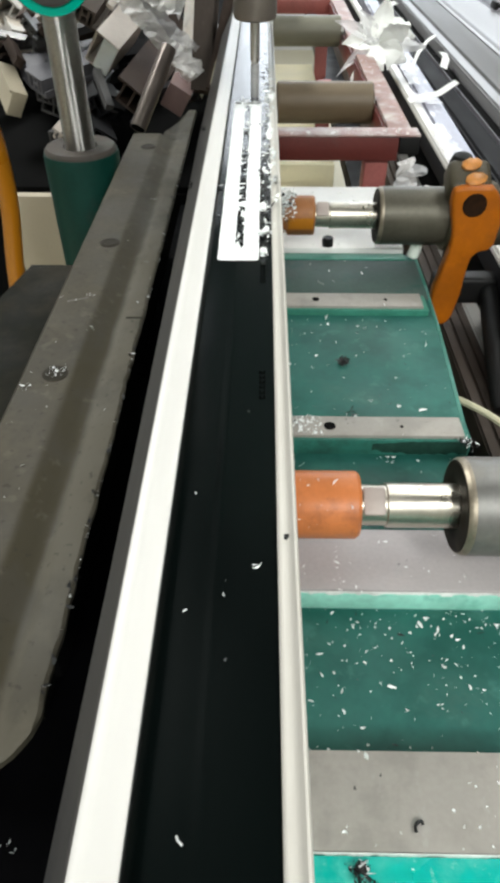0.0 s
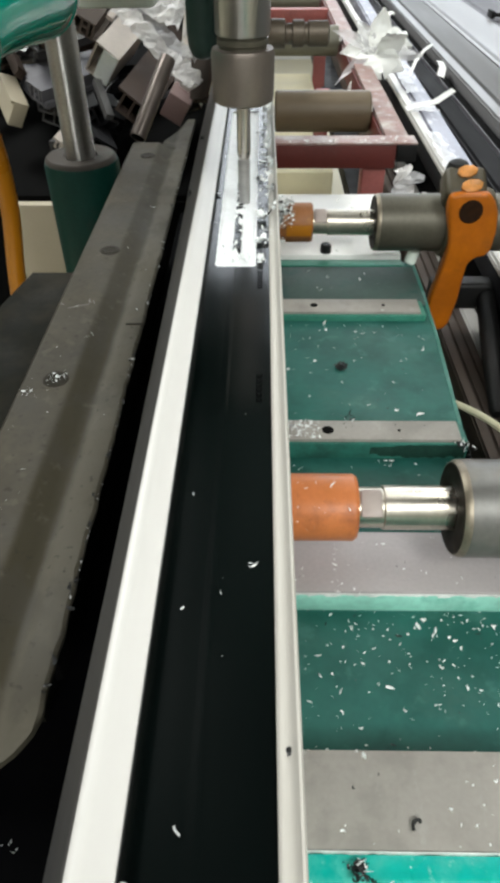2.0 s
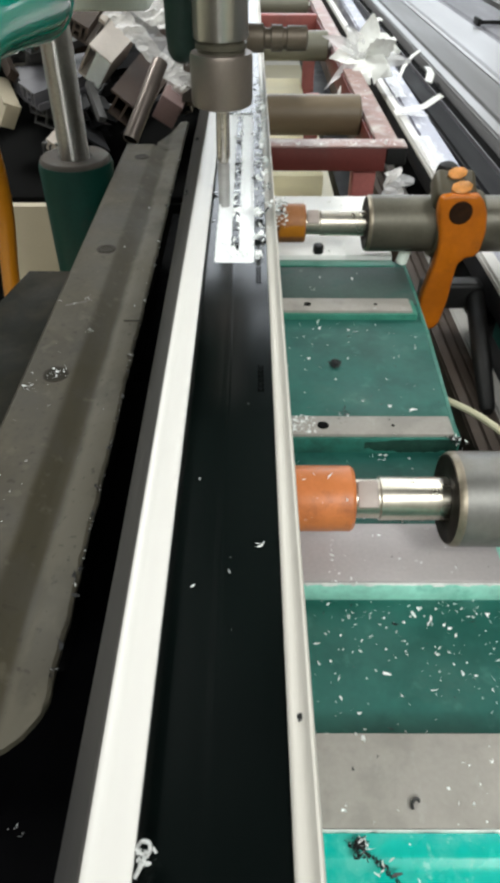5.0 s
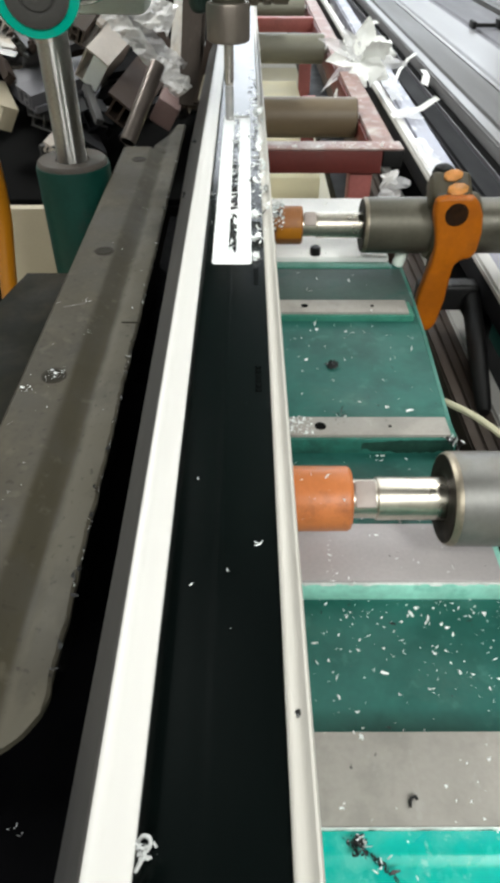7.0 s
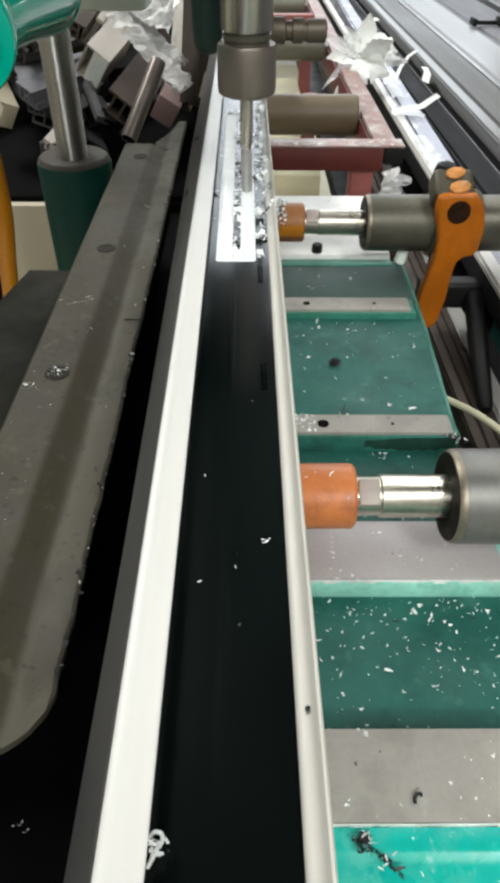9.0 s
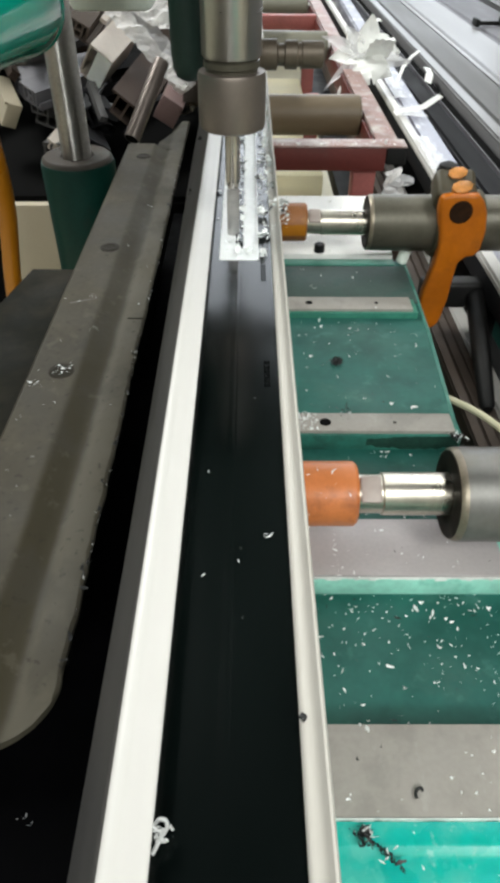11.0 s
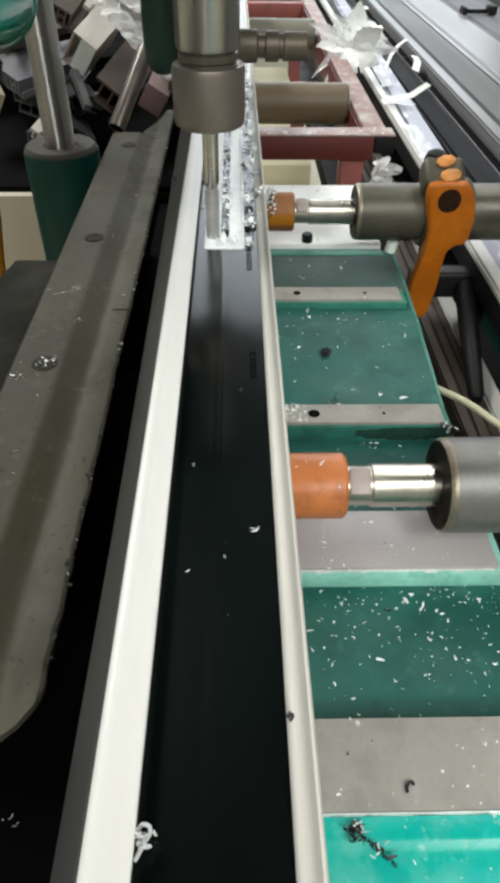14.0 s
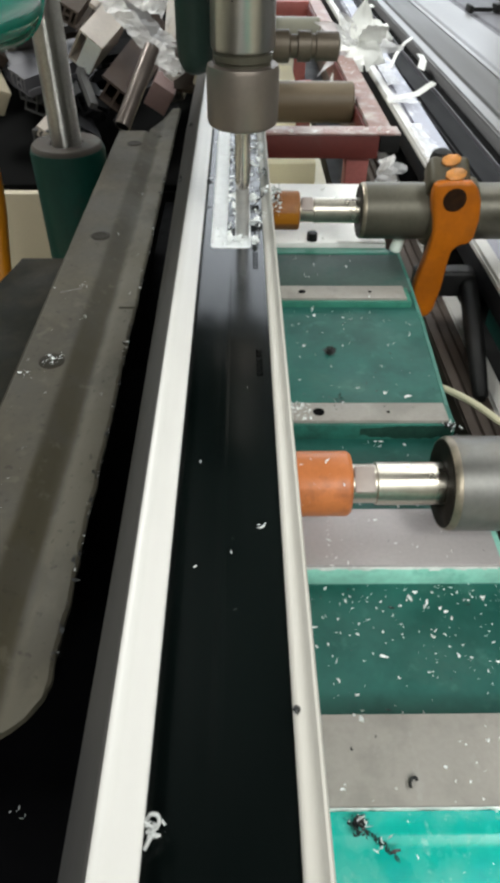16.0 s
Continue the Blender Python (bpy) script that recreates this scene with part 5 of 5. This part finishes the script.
strew("bed_dark_chips", "black vinyl shavings lying on the green bed", on_bed(0.05, 0.2, 12) + on_bed(0.27, 0.5, 26) + clump((0.0496, 0.3581, FAR_Z), 0.003, 14) + clump((0.108, 0.276, TOP - 0.002), 0.003, 16) + clump((0.0285, 0.0700, 0.0084), 0.0016, 70) + [(0.030 + 0.0009 * i + rng.gauss(0, 0.0004), 0.0690 - 0.00085 * i, 0.0085 + rng.uniform(0, 0.001)) for i in range(12) for _ in range(4)] + on_bed(0.11, 0.175, 22, 0.02) + clump((0.046, 0.288, TOP), 0.002, 5), M_CHIPDARK, 0.0018, 2)
strew("swarf_chips", "white shavings caught in a lump of black swarf", clump((0.0295, 0.0690, 0.009), 0.0018, 16) + clump((0.036, 0.0640, 0.009), 0.0015, 8) + clump((-0.0872, 0.0768, 0.0), 0.0012, 5), M_CHIP, 0.0018, 12)
tuft = thing("white_tuft", "tuft of curled white shavings on the profile edge", "shaving")
TX, TY, TZ = -0.0264, 0.0338, 0.1232
part("loop", sweep([(TX - 0.0012, TY + 0.0008, TZ), (TX - 0.0003, TY + 0.0017, TZ + 0.0006), (TX + 0.0010, TY + 0.0014, TZ + 0.0009), (TX + 0.0013, TY + 0.0003, TZ + 0.0008), (TX + 0.0006, TY - 0.0006, TZ + 0.0004)], 0.00038, 8), M_CHIPGREY, tuft)
part("strand", sweep([(TX + 0.0008, TY + 0.0002, TZ + 0.0008), (TX + 0.0003, TY - 0.0010, TZ + 0.0003), (TX - 0.0003, TY - 0.0022, TZ), (TX - 0.0011, TY - 0.0036, TZ - 0.0002)], 0.00042, 8), M_CHIPGREY, tuft)
part("strand", sweep([(TX - 0.0004, TY - 0.0010, TZ), (TX + 0.0005, TY - 0.0014, TZ + 0.0006), (TX + 0.0012, TY - 0.0017, TZ + 0.0002)], 0.00034, 8), M_CHIPGREY, tuft)
strew("tuft_bits", "fine white bits clinging in a tuft of shavings", clump((TX, TY - 0.0008, TZ), 0.0008, 46, 0.0018), M_CHIPGREY, 0.0009, 71, 1.6)
strew("slot_chips", "white shavings piled along the milled slot", [(rng.uniform(-0.0062, 0.0012), rng.uniform(0.27, 0.72), FZ + rng.uniform(0.0002, 0.0015)) for _ in range(60)] + [(rng.uniform(-0.0060, 0.0026), rng.uniform(0.28, 0.40), FZ + rng.uniform(0.0005, 0.004)) for _ in range(26)] + [(rng.uniform(-0.0172, -0.0122), rng.uniform(0.27, 0.50), FZ + rng.uniform(-0.001, 0.0004)) for _ in range(80)] + [(rng.uniform(-0.0232, -0.007), rng.uniform(0.268, 0.29), FZ - rng.uniform(0.0002, 0.0010)) for _ in range(30)] + [(rng.uniform(-0.0240, -0.0060), rng.gauss(0.503, 0.006), FZ + rng.uniform(0.0, 0.0012)) for _ in range(26)] + [(rng.uniform(-0.0275, -0.0235), rng.uniform(0.27, 0.45), FZ + 0.0002) for _ in range(5)], M_CHIP, 0.0032, 3, 1.7)
strew("slot_curls", "larger white curls clinging to the profile edge", [(rng.uniform(-0.0030, 0.0022), rng.uniform(0.36, 0.56), FZ + rng.uniform(0.001, 0.004)) for _ in range(60)], M_CHIP, 0.0042, 42, 1.7)
strew("slot_clumps", "lumps of white shavings beside the slot", clump((-0.0042, 0.3160, FZ + 0.0003), 0.0016, 60, 0.003) + clump((-0.0048, 0.2900, FZ + 0.0003), 0.0012, 26, 0.002) + clump((-0.0040, 0.272, FZ + 0.0002), 0.0010, 24, 0.002) + clump((0.0016, 0.345, 0.1232), 0.0012, 18, 0.003) + clump((0.0016, 0.385, 0.1232), 0.0012, 18, 0.003) + clump((0.0022, 0.318, 0.1236), 0.0010, 16, 0.003), M_CHIP, 0.0018, 51, 2.2)
strew("clamp_clumps", "white shavings heaped between clamp pad and profile", [(0.0085 + abs(rng.gauss(0, 0.0035)), 0.4960 + rng.gauss(0, 0.0015), rng.uniform(0.026, 0.062)) for _ in range(150)], M_CHIP, 0.0030, 52, 2.0)
strew("clamp_dark_clumps", "black shavings heaped between clamp pad and profile", [(0.0095 + abs(rng.gauss(0, 0.0030)), 0.4945 + rng.gauss(0, 0.0012), rng.uniform(0.030, 0.058)) for _ in range(36)], M_CHIPDARK, 0.0030, 53, 1.6)
bridge = thing("black_curl", "black vinyl curl bridging slot and profile edge", "shaving")
part("curl", sweep([(-0.0040, 0.3165, FZ + 0.0020), (-0.0022, 0.3140, FZ + 0.0026), (-0.0004, 0.3150, FZ + 0.0034), (0.0012, 0.3180, FZ + 0.0044)], 0.00042, 6), M_CHIPDARK, bridge)
strew("slot_dark_chips", "black shavings piled along the milled slot", [(rng.uniform(-0.0062, 0.0012), rng.uniform(0.265, 0.60), FZ + rng.uniform(0.0002, 0.001)) for _ in range(26)] + [(rng.uniform(-0.017, -0.0122), rng.uniform(0.27, 0.50), FZ - 0.0008) for _ in range(16)] + clump((0.0015, 0.345, 0.1235), 0.0016, 12), M_CHIPDARK, 0.0028, 4, 1.5)
strew("ledge_dark_chips", "black shavings caught on the sloping outer side", clump((-0.0440, 0.3800, 0.1070), 0.0010, 26, 0.001) + clump((-0.0425, 0.4700, 0.1110), 0.0016, 14, 0.001), M_CHIPDARK, 0.0018, 61, 2.0)
strew("strip_dust", "pale dust and fine shavings on the steel strip", [(rng.uniform(0.006, 0.030), rng.uniform(0.2792, 0.2945), TOP) for _ in range(110)], M_CHIP, 0.0018, 64, 1.5)
strew("swarf_lump", "dense lump of black swarf on the teal rib", clump((0.0290, 0.0696, 0.0084), 0.0016, 26, 0.0016) + [(0.0305 + 0.0011 * i, 0.0686 - 0.0008 * i, 0.0084) for i in range(9)], M_CHIPDARK, 0.0020, 65, 1.3)
strew("fence_edge_chips", "white shavings caught along the ragged fence edge", [(-0.0700 + rng.uniform(-0.0010, 0.0008), 0.10 + 0.5 * rng.random() ** 1.4, 0.0572) for _ in range(24)], M_CHIP, 0.0015, 62, 1.3)
strew("fence_edge_dark_chips", "black shavings caught along the ragged fence edge", [(-0.0703 + rng.uniform(-0.0014, 0.0008), 0.10 + 0.5 * rng.random() ** 1.4, 0.0574) for _ in range(110)], M_CHIPDARK, 0.0022, 63, 1.6)
strew("fence_chips", "white shavings scattered on the fence bar", [(rng.uniform(-0.119, -0.073), rng.uniform(0.10, 0.6), 0.0615) for _ in range(20)] + [(rng.uniform(-0.118, -0.098), rng.uniform(0.12, 0.34), 0.0621) for _ in range(26)] + clump((-0.1047, 0.2625, 0.0626), 0.0028, 34, 0.0006) + clump((-0.102, 0.3385, 0.0620), 0.0012, 7, 0.0005) + clump((-0.0946, 0.3036, 0.0612), 0.0014, 8, 0.0005) + clump((-0.1154, 0.2507, 0.0622), 0.0016, 8, 0.0005) + [(-0.0702 + rng.uniform(-0.0012, 0.0006), rng.uniform(0.12, 0.62), 0.0575) for _ in range(40)], M_CHIP, 0.0012, 5)
strew("channel_chips", "a few white shavings lying in the black channel", [(-0.0131, 0.0965, FZ), (-0.0053, 0.1047, FZ), (-0.0058, 0.1055, FZ), (-0.0085, 0.1644, FZ), (-0.0222, 0.1292, FZ), (-0.0219, 0.0922, FZ), (-0.0128, 0.101, FZ), (-0.012, 0.080, FZ)], M_CHIP, 0.0014, 6)
loose = thing("loose_shaving", "single white vinyl shaving in the black channel", "shaving", at=(-0.0186, 0.0448, FZ))
part("curl", sweep([(-0.0005, 0.0008, 0.0003), (-0.0003, 0.0002, 0.0004), (0.0002, -0.0003, 0.0004), (0.0007, -0.0007, 0.0003)], 0.00026, 6), M_CHIPGREY, loose)


def on_pad(n, y=0.5087, z=0.037, r=0.0150, x0=0.0080, x1=0.0215):
    out = []
    for _ in range(n):
        a = radians(rng.uniform(5, 105))
        out.append((x0 + (x1 - x0) * rng.random() ** 1.4, y - r * math.cos(a), z + r * math.sin(a)))
    return out


strew("pad_chips", "white shavings stuck to the chipped clamp pad", on_pad(150), M_CHIP, 0.0032, 7, 2.2)
strew("pad_dark_chips", "black shavings stuck to the chipped clamp pad", on_pad(40), M_CHIPDARK, 0.0030, 8, 1.8)
strew("near_pad_chips", "small white shavings on the orange clamp pad", on_pad(22, 0.2019, 0.037, 0.0149, 0.008, 0.041), M_CHIP, 0.0014, 9)
strew("cylinder_chips", "small white shavings on the clamp cylinder", on_pad(16, 0.2019, 0.037, 0.0216, 0.10, 0.125), M_CHIP, 0.0016, 10)
patch = bmesh.new()
pv = [[patch.verts.new((x, -0.0152 * math.cos(radians(a)), 0.0152 * math.sin(radians(a)))) for a in (-20, -10, 0, 8, 14)] for x in (0.016, 0.0355)]
for j in range(4):
    patch.faces.new((pv[0][j], pv[1][j], pv[1][j + 1], pv[0][j + 1]))
part("fresh_patch", patch, M_HOSE, far_clamp, "bright amber patch")
strew("bar_chips", "white shavings and dust on the roller table bar", [(rng.uniform(0.01, 0.15), 0.7205 + abs(rng.gauss(0, 0.009)), 0.0327) for _ in range(70)] + [(rng.uniform(0.132, 0.152), rng.uniform(0.75, 1.3), 0.0312) for _ in range(40)], M_CHIP, 0.0032, 31)
strew("plate_chips", "white and grey shavings on the rear plate", [(rng.uniform(0.006, 0.110), rng.uniform(0.515, 0.64), 0.0082) for _ in range(70)], M_FILM, 0.0034, 32)
strew("rib_end_chips", "white shavings heaped at the end of a green rib", clump((0.109, 0.2755, TOP - 0.003), 0.0022, 16) + clump((0.066, 0.2735, BASE), 0.004, 9) + clump((0.014, 0.2865, TOP), 0.002, 10) + clump((0.049, 0.298, TOP - 0.002), 0.002, 8), M_CHIP, 0.0024, 33)
strew("rib_end_dark_chips", "black shavings heaped at the end of a green rib", clump((0.110, 0.2750, TOP - 0.003), 0.0026, 22) + clump((0.049, 0.2985, TOP - 0.002), 0.0022, 14) + clump((0.013, 0.287, TOP), 0.002, 10), M_CHIPDARK, 0.0026, 34)
curl = thing("black_curl", "single black vinyl curl lying on the steel plate", "shaving")
part("curl", sweep([(0.0478, 0.0808, 0.0112), (0.0478, 0.0825, 0.0113), (0.0488, 0.0838, 0.0113), (0.0500, 0.0840, 0.0114), (0.0503, 0.0830, 0.0113)], 0.0006, 6), M_CHIPDARK, curl)


# ---- marks, holes and print ----
# Near-black discs stand in for the shaded depth of the holes.
for x, y, r in ((0.0346, 0.2862, 0.0034), (0.0349, 0.4262, 0.0027), (0.085, 0.4262, 0.0014), (0.075, 0.2862, 0.0010)):
    part("hole", lathe([(r, 0), (r, 0.0002), (r * 0.9, 0.00025)], 20, m=pose(x, y, TOP)), M_SHADE, bed, "dark screw hole")
smudge = thing("black_shaving", "loose crumb of black vinyl on the off-white flange", "shaving", at=(0.0020, 0.0580, 0.1229))
part("crumb", sweep([(-0.0005, 0.0005, 0.0002), (-0.0002, -0.0002, 0.0003), (0.0003, 0.0003, 0.0003), (0.0005, -0.0004, 0.0002)], 0.00050, 6), M_CHIPDARK, smudge)
part("crumb", sweep([(-0.0007, -0.0002, 0.0001), (0.0000, -0.0006, 0.0002), (0.0006, 0.0001, 0.0001)], 0.00040, 6), M_CHIPDARK, smudge)


def print_marks(y0):
    bm = bmesh.new()
    for i in range(6):
        y = y0 + i * 0.0027
        box(-0.0052, -0.0046, y, y + 0.0018, FZ + 0.0001, FZ + 0.00016, bm=bm)
        box(-0.0038, -0.0032, y, y + 0.0018, FZ + 0.0001, FZ + 0.00016, bm=bm)
        box(-0.0046, -0.0038, y, y + 0.0006, FZ + 0.0001, FZ + 0.00016, bm=bm)
    return bm


for y0 in (0.171, 0.247):
    part("print_mark", print_marks(y0), M_PRINT, profile, "faint dark factory print")


# ---- motion ----
SPINDLE = [
    (0, -0.0103, 0.517),
    (0.3, -0.0106, 0.4554),
    (0.5, -0.0103, 0.3447),
    (0.7, -0.0103, 0.2885),
    (0.9, -0.0105, 0.3363),
    (1.1, -0.0079, 0.4391),
    (1.5, -0.0115, 0.5092),
    (1.9, -0.0143, 0.4049),
    (2, -0.0125, 0.3407),
    (2.1, -0.0101, 0.3007),
    (2.3, -0.0129, 0.283),
    (2.5, -0.0201, 0.2823),
    (2.6, -0.0127, 0.2828),
    (2.7, -0.0098, 0.2832),
    (2.8, -0.016, 0.2833),
    (2.9, -0.0212, 0.2834),
    (3, -0.0133, 0.2836),
    (3.1, -0.0102, 0.2837),
    (3.2, -0.0156, 0.2837),
    (3.3, -0.0201, 0.2837),
    (3.4, -0.0202, 0.2834),
    (3.5, -0.0139, 0.2831),
    (3.6, -0.0082, 0.283),
    (3.7, -0.0149, 0.2828),
    (3.8, -0.0225, 0.2834),
    (3.9, -0.0208, 0.284),
    (4, -0.0211, 0.3183),
    (4.1, -0.0177, 0.3526),
    (4.2, -0.0191, 0.3558),
    (6.3, -0.0218, 0.2913),
    (6.4, -0.0191, 0.3259),
    (6.6, -0.019, 0.4269),
    (7, -0.0201, 0.4988),
    (7.2, -0.0219, 0.4091),
    (7.5, -0.0198, 0.293),
    (7.7, -0.0191, 0.3537),
    (7.9, -0.0171, 0.4654),
    (8.2, -0.0164, 0.5193),
    (8.4, -0.0092, 0.5209),
    (8.6, -0.0066, 0.4974),
    (8.8, -0.0069, 0.4284),
    (9, -0.01, 0.3552),
    (9.2, -0.0117, 0.3921),
    (11.3, -0.018, 0.2873),
    (11.5, -0.0098, 0.2852),
    (11.8, -0.0075, 0.2873),
    (12, -0.0186, 0.2878),
    (12.1, -0.0085, 0.288),
    (12.5, -0.0114, 0.2816),
    (12.7, -0.0102, 0.2859),
    (13, -0.0104, 0.2867),
    (13.3, -0.0038, 0.2825),
    (13.5, -0.0204, 0.2842),
    (13.6, -0.0222, 0.285),
    (13.9, -0.0204, 0.28),
    (14, -0.0202, 0.2817),
    (14.1, -0.0176, 0.2833),
    (14.5, -0.0098, 0.2826),
    (14.6, -0.0103, 0.2831),
    (14.7, -0.0161, 0.2836),
    (14.8, -0.0169, 0.2841),
    (14.9, -0.0103, 0.2832),
    (15, -0.01, 0.2823),
    (15.1, -0.0141, 0.2815),
    (15.2, -0.0164, 0.2806),
    (15.3, -0.0088, 0.2804),
    (15.4, -0.0088, 0.2802),
    (15.5, -0.019, 0.2801),
    (15.6, -0.0194, 0.2799),
    (15.7, -0.0141, 0.2803),
    (15.8, -0.0103, 0.2807),
    (15.9, -0.0092, 0.281),
    (16, -0.0096, 0.2814),
]


def motions():
    walk(head, [(t, pose(x, y, NUT_Z)) for t, x, y in SPINDLE])
    walk(loose, [(t, pose(x, y, FZ, 0, 0, a)) for t, x, y, a in ((0, -0.0186, 0.0448, 0), (4.3, -0.0186, 0.0448, 0), (5.2, -0.0170, -0.030, 60), (6.0, -0.0150, -0.120, 130), (16, -0.0150, -0.120, 130))])
    walk(smudge, [(t, pose(x, y, z, 0, 0, a)) for t, x, y, z, a in ((0, 0.0022, 0.1120, 0.1229, 0), (0.6, 0.0022, 0.1120, 0.1229, 0), (0.7, 0.0022, 0.0800, 0.1229, 50), (0.8, 0.0022, 0.0585, 0.1229, 80), (1.0, 0.0022, 0.0580, 0.1229, 85), (9.6, 0.0022, 0.0580, 0.1229, 85), (10.6, 0.0004, 0.0549, 0.1223, 120), (16, 0.0004, 0.0549, 0.1223, 120))])
    walk(knob, [(t, pose(-0.1255, y - 0.065, 0.2022)) for t, x, y in SPINDLE])


motions()
